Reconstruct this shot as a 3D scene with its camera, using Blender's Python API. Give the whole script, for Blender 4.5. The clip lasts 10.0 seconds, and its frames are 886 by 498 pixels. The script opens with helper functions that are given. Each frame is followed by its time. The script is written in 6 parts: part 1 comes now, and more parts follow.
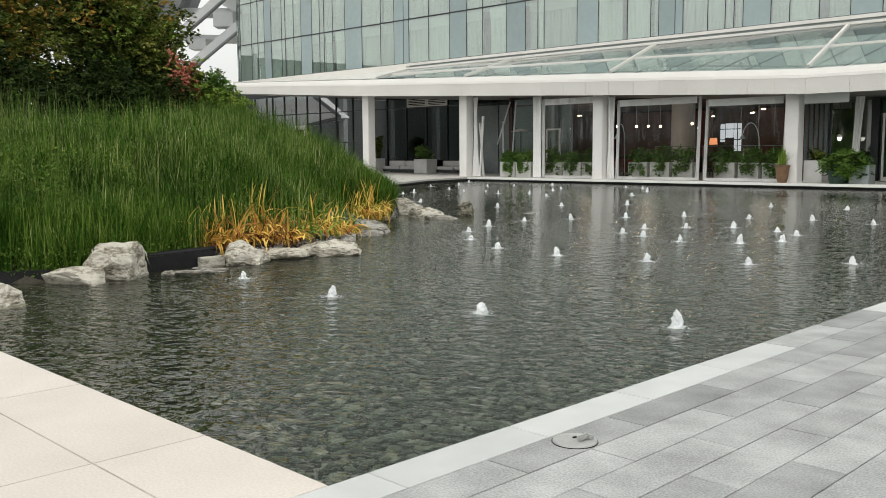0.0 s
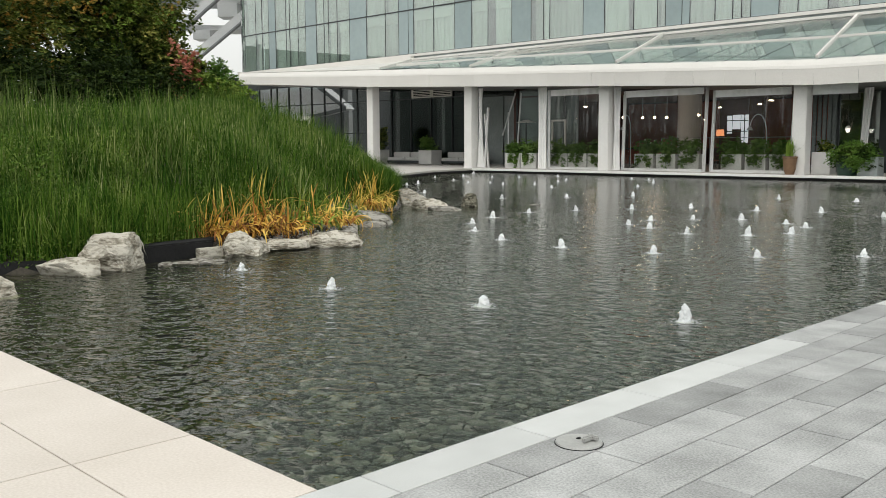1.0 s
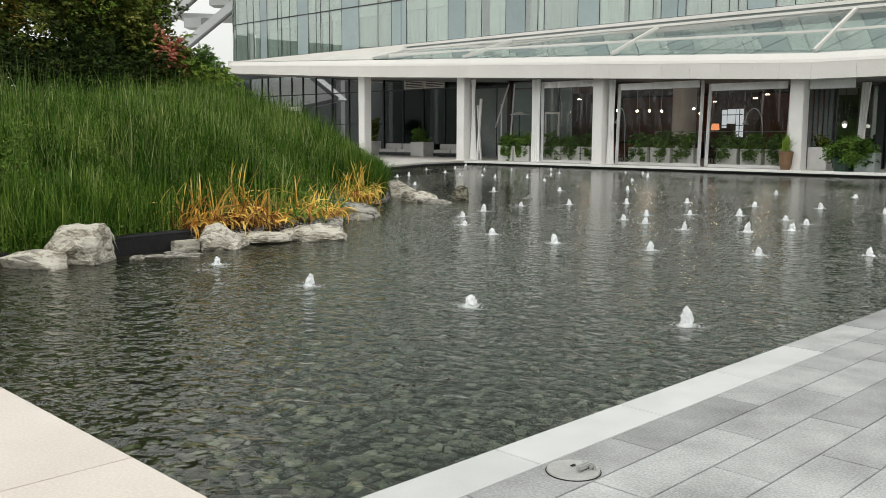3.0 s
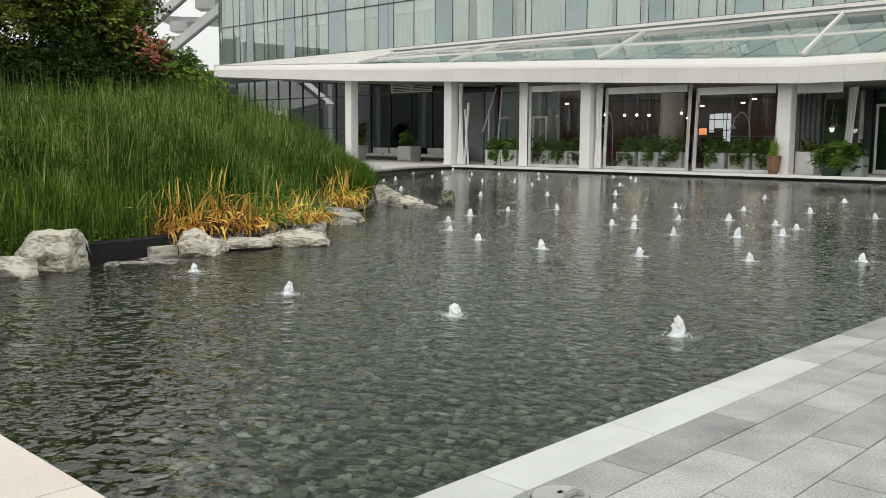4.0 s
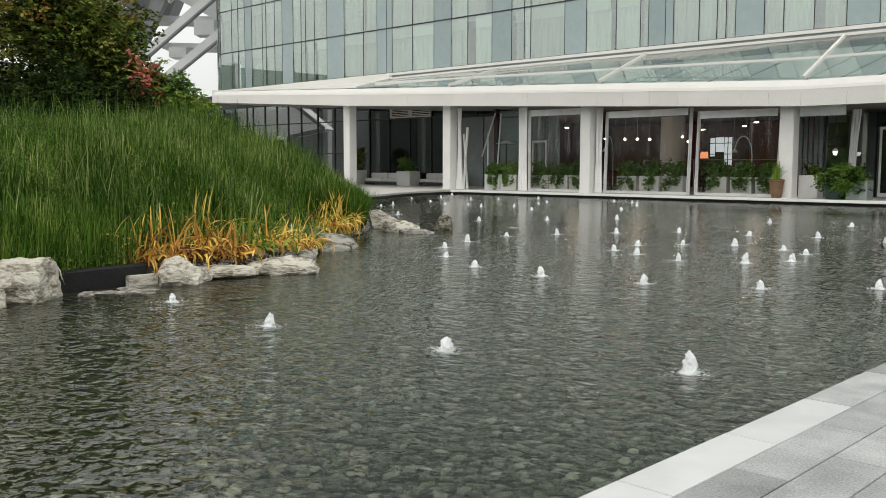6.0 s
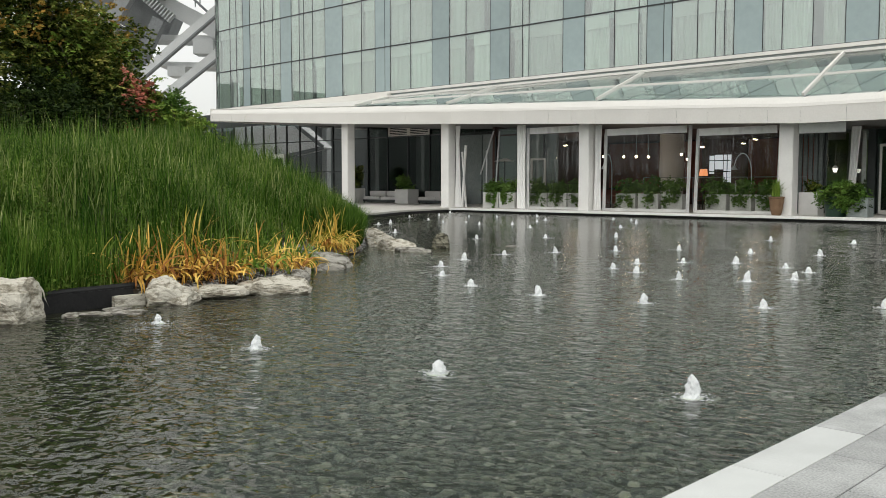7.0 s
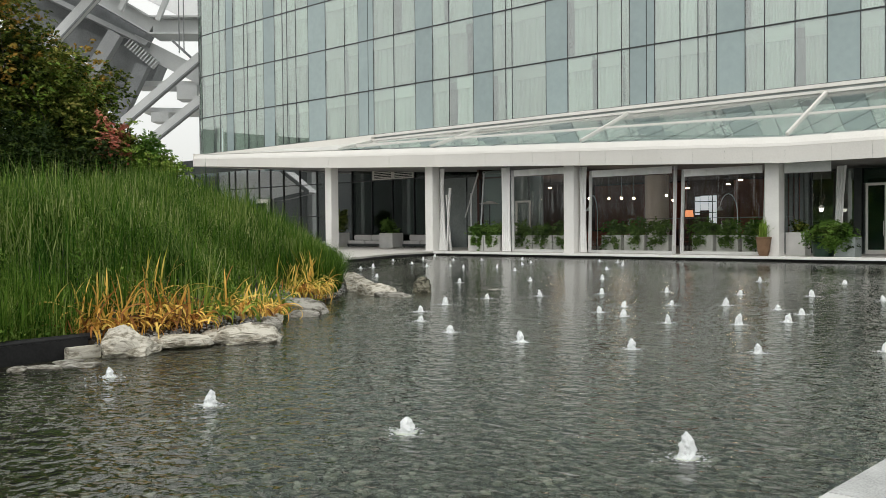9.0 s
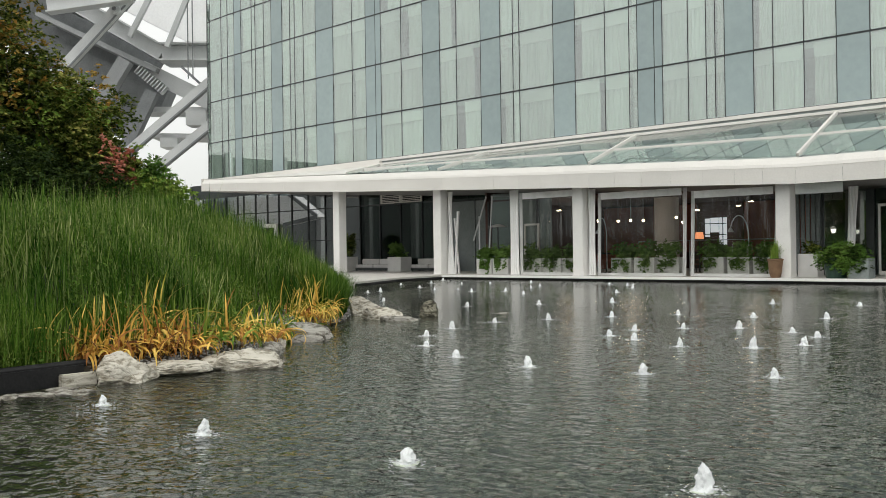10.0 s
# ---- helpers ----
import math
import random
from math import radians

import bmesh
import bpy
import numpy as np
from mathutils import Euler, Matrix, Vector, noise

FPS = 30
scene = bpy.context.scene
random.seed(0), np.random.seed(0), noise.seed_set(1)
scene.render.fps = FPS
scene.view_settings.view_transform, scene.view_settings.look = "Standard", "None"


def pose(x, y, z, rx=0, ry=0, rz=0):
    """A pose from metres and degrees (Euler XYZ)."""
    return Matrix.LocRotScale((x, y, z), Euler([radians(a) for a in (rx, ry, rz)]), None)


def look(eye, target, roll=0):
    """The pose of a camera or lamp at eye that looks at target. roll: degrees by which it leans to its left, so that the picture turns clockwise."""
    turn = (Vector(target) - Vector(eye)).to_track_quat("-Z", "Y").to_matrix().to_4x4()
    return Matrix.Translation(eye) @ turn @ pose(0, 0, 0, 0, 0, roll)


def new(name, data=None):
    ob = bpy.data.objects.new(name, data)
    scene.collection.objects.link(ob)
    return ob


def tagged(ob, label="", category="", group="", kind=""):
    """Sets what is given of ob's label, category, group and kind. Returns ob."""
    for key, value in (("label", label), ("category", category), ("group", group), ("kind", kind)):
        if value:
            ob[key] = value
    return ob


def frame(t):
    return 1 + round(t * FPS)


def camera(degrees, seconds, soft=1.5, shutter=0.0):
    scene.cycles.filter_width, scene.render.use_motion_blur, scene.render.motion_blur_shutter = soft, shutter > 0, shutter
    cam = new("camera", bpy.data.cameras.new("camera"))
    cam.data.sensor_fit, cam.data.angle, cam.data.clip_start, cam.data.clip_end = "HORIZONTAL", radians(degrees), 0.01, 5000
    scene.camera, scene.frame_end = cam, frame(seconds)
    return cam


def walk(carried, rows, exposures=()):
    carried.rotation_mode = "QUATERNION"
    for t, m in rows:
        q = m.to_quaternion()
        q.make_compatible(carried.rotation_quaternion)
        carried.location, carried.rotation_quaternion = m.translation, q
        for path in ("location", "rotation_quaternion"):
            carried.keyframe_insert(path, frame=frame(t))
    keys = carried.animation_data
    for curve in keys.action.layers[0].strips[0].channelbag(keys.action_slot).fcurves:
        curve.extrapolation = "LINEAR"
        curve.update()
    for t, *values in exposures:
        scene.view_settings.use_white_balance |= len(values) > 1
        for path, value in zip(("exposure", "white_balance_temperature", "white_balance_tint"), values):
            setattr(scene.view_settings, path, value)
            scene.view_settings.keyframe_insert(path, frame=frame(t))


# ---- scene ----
cam = camera(52.0, 10.0, soft=0.6)
PATH = [
    (0, (3.653, -2.799, 1.717), (2.246, -1.394, 1.505), -0.4),
    (0.5, (3.567, -2.688, 1.698), (2.157, -1.287, 1.477), -0.3),
    (1, (3.49, -2.577, 1.683), (2.076, -1.181, 1.453), -0.3),
    (1.5, (3.396, -2.457, 1.664), (1.981, -1.065, 1.427), -0.2),
    (2, (3.288, -2.325, 1.649), (1.874, -0.932, 1.405), -0.0),
    (3.5, (2.987, -1.94, 1.641), (1.596, -0.525, 1.398), 0.3),
    (4, (2.888, -1.801, 1.629), (1.505, -0.375, 1.392), 0.3),
    (4.5, (2.78, -1.662, 1.619), (1.402, -0.23, 1.392), 0.3),
    (5, (2.679, -1.527, 1.619), (1.301, -0.093, 1.403), 0.3),
    (5.5, (2.577, -1.388, 1.604), (1.194, 0.043, 1.404), 0.2),
    (7, (2.325, -0.99, 1.571), (0.936, 0.441, 1.429), -0.0),
    (7.5, (2.214, -0.824, 1.562), (0.829, 0.614, 1.442), -0.1),
    (8, (2.133, -0.683, 1.549), (0.755, 0.763, 1.453), -0.3),
    (8.5, (2.044, -0.525, 1.532), (0.672, 0.928, 1.461), -0.4),
    (9, (1.964, -0.392, 1.534), (0.592, 1.062, 1.488), -0.5),
    (9.5, (1.876, -0.252, 1.507), (0.499, 1.198, 1.489), -0.7),
    (10, (1.786, -0.117, 1.506), (0.399, 1.324, 1.513), -0.8),
]
walk(cam, [(t, look(eye, target, roll)) for t, eye, target, roll in PATH])
# ---------------------------------------------------------------- light
EXPOSURE = -0.22
scene.view_settings.exposure = EXPOSURE
world = bpy.data.worlds.new("world")
scene.world = world
world.use_nodes = True
wn, wl = world.node_tree.nodes, world.node_tree.links
sky = wn.new("ShaderNodeTexSky")
sky.sky_type, sky.sun_disc = "NISHITA", False
sky.sun_elevation, sky.sun_rotation = radians(52), radians(150)
sky.dust_density, sky.air_density = 3.0, 1.0
grey = wn.new("ShaderNodeHueSaturation")          # cloud cover takes the blue out of the sky
grey.inputs["Saturation"].default_value = 0.18
wl.new(sky.outputs[0], grey.inputs["Color"])
cloud = wn.new("ShaderNodeMixRGB")                 # an even cloud layer over most of it
cloud.inputs["Fac"].default_value = 0.6
cloud.inputs["Color2"].default_value = (10.5, 10.65, 10.15, 1)
wl.new(grey.outputs[0], cloud.inputs["Color1"])
where, split, dome, lit = wn.new("ShaderNodeTexCoord"), wn.new("ShaderNodeSeparateXYZ"), wn.new("ShaderNodeMapRange"), wn.new("ShaderNodeVectorMath")
dome.inputs["To Min"].default_value, dome.inputs["To Max"].default_value = 0.8, 1.5     # an overcast dome is brightest overhead
lit.operation = "MULTIPLY"
wl.new(where.outputs["Generated"], split.inputs[0])
wl.new(split.outputs["Z"], dome.inputs["Value"])
wl.new(cloud.outputs[0], lit.inputs[0])
wl.new(dome.outputs[0], lit.inputs[1])
wl.new(lit.outputs[0], wn["Background"].inputs["Color"])
wn["Background"].inputs["Strength"].default_value = 0.15
sun = new("sun", bpy.data.lights.new("sun", "SUN"))
sun.data.energy, sun.data.angle, sun.data.color = 0.5, radians(28), (1.0, 0.96, 0.9)
sun.matrix_world = look((14, -22, 60), (0, 5, 0))

# ---------------------------------------------------------------- helpers
rng = np.random.default_rng(7)


def mesh_of(name, bm, material, smooth=False):
    data = bpy.data.meshes.new(name)
    bm.to_mesh(data)
    bm.free()
    if material:
        data.materials.append(material)
    if smooth:
        for p in data.polygons:
            p.use_smooth = True
    return data


def part(name, bm, material, parent=None, label="", smooth=False):
    """One mesh object out of a bmesh, under a thing or a part."""
    ob = new(name, mesh_of(name, bm, material, smooth))
    ob.parent = parent
    if label:
        ob["label"] = label
    return ob


def shared(name, data, parent, m=None):
    ob = new(name, data)
    ob.parent = parent
    if m is not None:
        ob.matrix_basis = m
    return ob


def thing(name, label, category, group="", kind="", at=(0, 0, 0)):
    ob = new(name)
    ob.location = at
    return tagged(ob, label, category, group, kind)


def box(x0, y0, z0, x1, y1, z1, bevel=0.0, bm=None):
    made = bm is None
    bm = bm or bmesh.new()
    m = Matrix.Translation(((x0 + x1) / 2, (y0 + y1) / 2, (z0 + z1) / 2)) @ Matrix.Diagonal((abs(x1 - x0), abs(y1 - y0), abs(z1 - z0), 1))
    r = bmesh.ops.create_cube(bm, size=1, matrix=m)
    if bevel:
        edges = {e for v in r["verts"] for e in v.link_edges}
        bmesh.ops.bevel(bm, geom=list(edges), offset=bevel, segments=2, affect="EDGES")
    return bm


def prism(points, z0, z1, bm=None):
    """An upright prism over a polygon in plan."""
    bm = bm or bmesh.new()
    low = [bm.verts.new((x, y, z0)) for x, y in points]
    top = [bm.verts.new((x, y, z1)) for x, y in points]
    n = len(points)
    bm.faces.new(top)
    bm.faces.new(low[::-1])
    for i in range(n):
        bm.faces.new((low[i], low[(i + 1) % n], top[(i + 1) % n], top[i]))
    bmesh.ops.recalc_face_normals(bm, faces=bm.faces)
    return bm


def bar(a, b, w, h=None, bm=None, up=(0, 0, 1)):
    """A bar of section w x h from a to b."""
    bm = bm or bmesh.new()
    a, b = Vector(a), Vector(b)
    d = b - a
    z = d.normalized()
    x = Vector(up).cross(z)
    x = x.normalized() if x.length > 1e-4 else Vector((1, 0, 0))
    y = z.cross(x)
    m = Matrix((x, y, z)).transposed().to_4x4()
    m.translation = (a + b) / 2
    bmesh.ops.create_cube(bm, size=1, matrix=m @ Matrix.Diagonal((w, h or w, d.length, 1)))
    return bm


def rod(a, b, r, r2=None, seg=10, bm=None):
    bm = bm or bmesh.new()
    a, b = Vector(a), Vector(b)
    d = b - a
    m = d.to_track_quat("Z", "Y").to_matrix().to_4x4()
    m.translation = (a + b) / 2
    bmesh.ops.create_cone(bm, cap_ends=True, segments=seg, radius1=r, radius2=r if r2 is None else r2, depth=d.length, matrix=m)
    return bm


def arrays_mesh(name, verts, faces, material, smooth=False):
    """A mesh from numpy arrays of corners and of quads or triangles."""
    data = bpy.data.meshes.new(name)
    verts, faces = np.asarray(verts, np.float32), np.asarray(faces, np.int32)
    k = faces.shape[1]
    data.vertices.add(len(verts))
    data.vertices.foreach_set("co", verts.ravel())
    data.loops.add(faces.size)
    data.loops.foreach_set("vertex_index", faces.ravel())
    data.polygons.add(len(faces))
    data.polygons.foreach_set("loop_start", np.arange(0, faces.size, k, dtype=np.int32))
    data.update(calc_edges=True)
    data.polygons.foreach_set("use_smooth", np.full(len(faces), smooth))
    data.materials.append(material)
    return data


def blades(points, heights, widths, lean, segs=3, curl=0.25):
    """Corners and quads of upright curved blades standing at points."""
    n = len(points)
    yaw = rng.uniform(0, 2 * np.pi, n)
    side = np.stack([np.cos(yaw), np.sin(yaw), np.zeros(n)], -1)
    out = np.stack([-np.sin(yaw), np.cos(yaw), np.zeros(n)], -1)
    tilt = rng.normal(0, lean, n)
    bend = np.abs(rng.normal(0, curl, n))
    verts = []
    for s in range(segs + 1):
        t = s / segs
        c = points + out * (heights * (tilt * t + bend * t * t))[:, None] + np.array([0, 0, 1]) * (heights * (t - 0.35 * bend * t * t))[:, None]
        w = (widths * (1 - t) ** 0.6 * 0.5 + 0.0006)[:, None]
        verts += [c - side * w, c + side * w]
    verts = np.stack(verts, 1)                      # n, 2(segs+1), 3
    base = np.arange(n)[:, None] * (2 * (segs + 1))
    quads = [np.stack([base[:, 0] + 2 * s, base[:, 0] + 2 * s + 1, base[:, 0] + 2 * s + 3, base[:, 0] + 2 * s + 2], -1) for s in range(segs)]
    return verts.reshape(-1, 3), np.concatenate(quads)


# ---------------------------------------------------------------- materials
def material(name, dark, light, scale=2.0, fine=40.0, rough=0.6, metal=0.0, bump=0.15, vary=0.0, island=False, stretch=(1, 1, 1), spec=0.5):
    """A procedural surface: two colours mixed by coarse and fine noise, fine relief, and a change of tone from piece to piece."""
    m = bpy.data.materials.new(name)
    m.use_nodes = True
    n, l = m.node_tree.nodes, m.node_tree.links
    b = n["Principled BSDF"]
    geo = n.new("ShaderNodeNewGeometry")
    vec = n.new("ShaderNodeMapping")
    vec.inputs["Scale"].default_value = stretch
    l.new(geo.outputs["Position"], vec.inputs["Vector"])
    a, c = n.new("ShaderNodeTexNoise"), n.new("ShaderNodeTexNoise")
    a.inputs["Scale"].default_value, c.inputs["Scale"].default_value = scale, fine
    a.inputs["Detail"].default_value, c.inputs["Detail"].default_value = 4, 3
    for t in (a, c):
        l.new(vec.outputs[0], t.inputs["Vector"])
    mix = n.new("ShaderNodeMath")
    mix.operation = "MULTIPLY_ADD"
    mix.inputs[1].default_value = 0.5
    half = n.new("ShaderNodeMath")
    half.operation = "MULTIPLY"
    half.inputs[1].default_value = 0.5
    l.new(c.outputs[0], half.inputs[0])
    l.new(a.outputs[0], mix.inputs[0])
    l.new(half.outputs[0], mix.inputs[2])
    ramp = n.new("ShaderNodeValToRGB")
    ramp.color_ramp.elements[0].position, ramp.color_ramp.elements[1].position = 0.33, 0.67
    ramp.color_ramp.elements[0].color, ramp.color_ramp.elements[1].color = (*dark, 1), (*light, 1)
    l.new(mix.outputs[0], ramp.inputs[0])
    col = ramp.outputs[0]
    if vary:
        src = geo.outputs["Random Per Island"] if island else n.new("ShaderNodeObjectInfo").outputs["Random"]
        rr = n.new("ShaderNodeMapRange")
        rr.inputs["To Min"].default_value, rr.inputs["To Max"].default_value = 1 - vary, 1 + vary
        l.new(src, rr.inputs["Value"])
        hs = n.new("ShaderNodeHueSaturation")
        l.new(rr.outputs[0], hs.inputs["Value"])
        l.new(col, hs.inputs["Color"])
        col = hs.outputs[0]
    l.new(col, b.inputs["Base Color"])
    b.inputs["Roughness"].default_value, b.inputs["Metallic"].default_value = rough, metal
    b.inputs["Specular IOR Level"].default_value = spec
    if bump:
        bp = n.new("ShaderNodeBump")
        bp.inputs["Strength"].default_value, bp.inputs["Distance"].default_value = bump, 0.01
        l.new(c.outputs[0], bp.inputs["Height"])
        l.new(bp.outputs[0], b.inputs["Normal"])
    return m


def leaf_material(name, stops, rough=0.5, through_light=0.22):
    """Leaves: a ramp of tones picked per leaf, some light let through."""
    m = bpy.data.materials.new(name)
    m.use_nodes = True
    n, l = m.node_tree.nodes, m.node_tree.links
    b = n["Principled BSDF"]
    geo = n.new("ShaderNodeNewGeometry")
    big = n.new("ShaderNodeTexNoise")
    big.inputs["Scale"].default_value = 0.9
    l.new(geo.outputs["Position"], big.inputs["Vector"])
    add = n.new("ShaderNodeMath")
    add.operation = "MULTIPLY_ADD"
    add.inputs[1].default_value = 0.55
    sub = n.new("ShaderNodeMapRange")
    sub.inputs["From Min"].default_value, sub.inputs["From Max"].default_value = 0.3, 0.7
    sub.inputs["To Min"].default_value, sub.inputs["To Max"].default_value = 0.0, 0.45
    l.new(big.outputs[0], sub.inputs["Value"])
    l.new(geo.outputs["Random Per Island"], add.inputs[0])
    l.new(sub.outputs[0], add.inputs[2])
    ramp = n.new("ShaderNodeValToRGB")
    e = ramp.color_ramp.elements
    while len(e) < len(stops):
        e.new(0.5)
    for i, (p, c) in enumerate(stops):
        e[i].position, e[i].color = p, (*c, 1)
    l.new(add.outputs[0], ramp.inputs[0])
    l.new(ramp.outputs[0], b.inputs["Base Color"])
    b.inputs["Roughness"].default_value = rough
    b.inputs["Specular IOR Level"].default_value = 0.06
    tr = n.new("ShaderNodeBsdfTranslucent")
    l.new(ramp.outputs[0], tr.inputs["Color"])
    ms = n.new("ShaderNodeMixShader")
    ms.inputs[0].default_value = through_light
    l.new(b.outputs[0], ms.inputs[1])
    l.new(tr.outputs[0], ms.inputs[2])
    l.new(ms.outputs[0], n["Material Output"].inputs["Surface"])
    return m


def stone_material(name, stops, island):
    """Mixed stones: a tone picked per stone, mottled a little."""
    m = bpy.data.materials.new(name)
    m.use_nodes = True
    n, l = m.node_tree.nodes, m.node_tree.links
    b = n["Principled BSDF"]
    geo = n.new("ShaderNodeNewGeometry")
    src = geo.outputs["Random Per Island"] if island else n.new("ShaderNodeObjectInfo").outputs["Random"]
    spot = n.new("ShaderNodeTexNoise")
    spot.inputs["Scale"].default_value, spot.inputs["Detail"].default_value = 30, 3
    l.new(geo.outputs["Position"], spot.inputs["Vector"])
    add = n.new("ShaderNodeMath")
    add.operation = "MULTIPLY_ADD"
    add.inputs[1].default_value = 0.3
    l.new(spot.outputs[0], add.inputs[0])
    low = n.new("ShaderNodeMath")
    low.operation = "SUBTRACT"
    low.inputs[1].default_value = 0.15
    l.new(src, low.inputs[0])
    l.new(low.outputs[0], add.inputs[2])
    ramp = n.new("ShaderNodeValToRGB")
    e = ramp.color_ramp.elements
    while len(e) < len(stops):
        e.new(0.5)
    for i, (p, c) in enumerate(stops):
        e[i].position, e[i].color = p, (*c, 1)
    l.new(add.outputs[0], ramp.inputs[0])
    l.new(ramp.outputs[0], b.inputs["Base Color"])
    b.inputs["Roughness"].default_value = 0.55
    return m


def rock_material(name, crack, body, worn):
    """Weathered stone: cracks and bedding lines, mottled body, pale worn patches, deep relief."""
    m = bpy.data.materials.new(name)
    m.use_nodes = True
    n, l = m.node_tree.nodes, m.node_tree.links
    b = n["Principled BSDF"]
    co = n.new("ShaderNodeTexCoord")
    mp = n.new("ShaderNodeMapping")
    mp.inputs["Rotation"].default_value = (0.25, 0.15, 0.4)
    mp.inputs["Scale"].default_value = (1.0, 1.0, 2.6)
    l.new(co.outputs["Object"], mp.inputs["Vector"])
    tones = []
    for size, detail in ((3.2, 6), (13.0, 5), (55.0, 3)):
        t = n.new("ShaderNodeTexNoise")
        t.inputs["Scale"].default_value, t.inputs["Detail"].default_value, t.inputs["Distortion"].default_value = size, detail, 0.2
        l.new(mp.outputs[0], t.inputs["Vector"])
        tones.append(t.outputs[0])
    total = tones[0]
    for k, t in ((0.6, tones[1]), (0.35, tones[2])):
        add = n.new("ShaderNodeMath")
        add.operation = "MULTIPLY_ADD"
        add.inputs[1].default_value = k
        l.new(t, add.inputs[0])
        l.new(total, add.inputs[2])
        total = add.outputs[0]
    ramp = n.new("ShaderNodeValToRGB")
    e = ramp.color_ramp.elements
    e.new(0.5)
    for k, (p, c) in enumerate(((0.74, crack), (0.92, body), (1.0, worn))):
        e[k].position, e[k].color = p, (*c, 1)
    l.new(total, ramp.inputs[0])
    l.new(ramp.outputs[0], b.inputs["Base Color"])
    b.inputs["Roughness"].default_value, b.inputs["Specular IOR Level"].default_value = 0.85, 0.3
    bp = n.new("ShaderNodeBump")
    bp.inputs["Strength"].default_value, bp.inputs["Distance"].default_value = 0.9, 0.035
    l.new(total, bp.inputs["Height"])
    l.new(bp.outputs[0], b.inputs["Normal"])
    return m


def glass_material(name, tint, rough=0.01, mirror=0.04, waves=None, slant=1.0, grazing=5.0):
    """A clear sheet: mirror reflection that grows at a slant, over tinted see-through. waves: rows of (scale, height, stretch, upright stretch) for a rippled surface."""
    m = bpy.data.materials.new(name)
    m.use_nodes = True
    n, l = m.node_tree.nodes, m.node_tree.links
    n.remove(n["Principled BSDF"])
    clear, gloss = n.new("ShaderNodeBsdfTransparent"), n.new("ShaderNodeBsdfGlossy")
    facing, ms = n.new("ShaderNodeLayerWeight"), n.new("ShaderNodeMixShader")
    power, scale = n.new("ShaderNodeMath"), n.new("ShaderNodeMath")
    power.operation, scale.operation = "POWER", "MULTIPLY_ADD"
    power.inputs[1].default_value = grazing
    scale.inputs[1].default_value, scale.inputs[2].default_value = slant - mirror, mirror
    l.new(facing.outputs["Facing"], power.inputs[0])
    l.new(power.outputs[0], scale.inputs[0])
    l.new(scale.outputs[0], ms.inputs[0])
    clear.inputs["Color"].default_value = (*tint, 1)
    gloss.inputs["Color"].default_value = (1, 1, 1, 1)
    gloss.inputs["Roughness"].default_value = rough
    l.new(clear.outputs[0], ms.inputs[1])
    l.new(gloss.outputs[0], ms.inputs[2])
    l.new(ms.outputs[0], n["Material Output"].inputs["Surface"])
    if waves:
        last = ripples(n, l, waves)
        l.new(last, facing.inputs["Normal"])
        l.new(last, gloss.inputs["Normal"])
    return m


def ripples(n, l, waves, lee=False):
    """Layers of smooth noise as relief, one on the other; returns the bent normal. lee: calmer towards the far building."""
    geo = n.new("ShaderNodeNewGeometry")
    if lee:
        dot, calm = n.new("ShaderNodeVectorMath"), n.new("ShaderNodeMapRange")
        dot.operation = "DOT_PRODUCT"
        dot.inputs[1].default_value = (-0.69, 0.72, 0)
        calm.inputs["From Min"].default_value, calm.inputs["From Max"].default_value = 10.0, 36.0
        calm.inputs["To Min"].default_value, calm.inputs["To Max"].default_value = 1.2, 0.42
        l.new(geo.outputs["Position"], dot.inputs[0])
        l.new(dot.outputs["Value"], calm.inputs["Value"])
        side, air, both = n.new("ShaderNodeVectorMath"), n.new("ShaderNodeMapRange"), n.new("ShaderNodeMath")
        side.operation, both.operation = "DOT_PRODUCT", "MULTIPLY"          # livelier along the bank than by the paving
        side.inputs[1].default_value = (0.72, 0.69, 0)
        air.inputs["From Min"].default_value, air.inputs["From Max"].default_value = -3.0, 1.0
        air.inputs["To Min"].default_value, air.inputs["To Max"].default_value = 1.6, 0.5
        l.new(geo.outputs["Position"], side.inputs[0])
        l.new(side.outputs["Value"], air.inputs["Value"])
        l.new(calm.outputs[0], both.inputs[0])
        l.new(air.outputs[0], both.inputs[1])
    last = None
    for k, (size, height, stretch, rise) in enumerate(waves):
        mp = n.new("ShaderNodeMapping")
        mp.inputs["Rotation"].default_value[2] = radians(-44 + 23 * k)
        mp.inputs["Scale"].default_value = (size, size * stretch, size * rise)
        l.new(geo.outputs["Position"], mp.inputs["Vector"])
        t = n.new("ShaderNodeTexNoise")
        t.inputs["Scale"].default_value, t.inputs["Detail"].default_value = 1.0, 0.6
        t.inputs["Distortion"].default_value = 0.5
        l.new(mp.outputs[0], t.inputs["Vector"])
        bp = n.new("ShaderNodeBump")
        bp.inputs["Strength"].default_value, bp.inputs["Distance"].default_value = 1.0, height
        high = t.outputs[0]
        if lee:
            mul = n.new("ShaderNodeMath")
            mul.operation = "MULTIPLY"
            l.new(high, mul.inputs[0])
            l.new(both.outputs[0], mul.inputs[1])
            high = mul.outputs[0]
        l.new(high, bp.inputs["Height"])
        if last:
            l.new(last.outputs[0], bp.inputs["Normal"])
        last = bp
    return last.outputs[0]


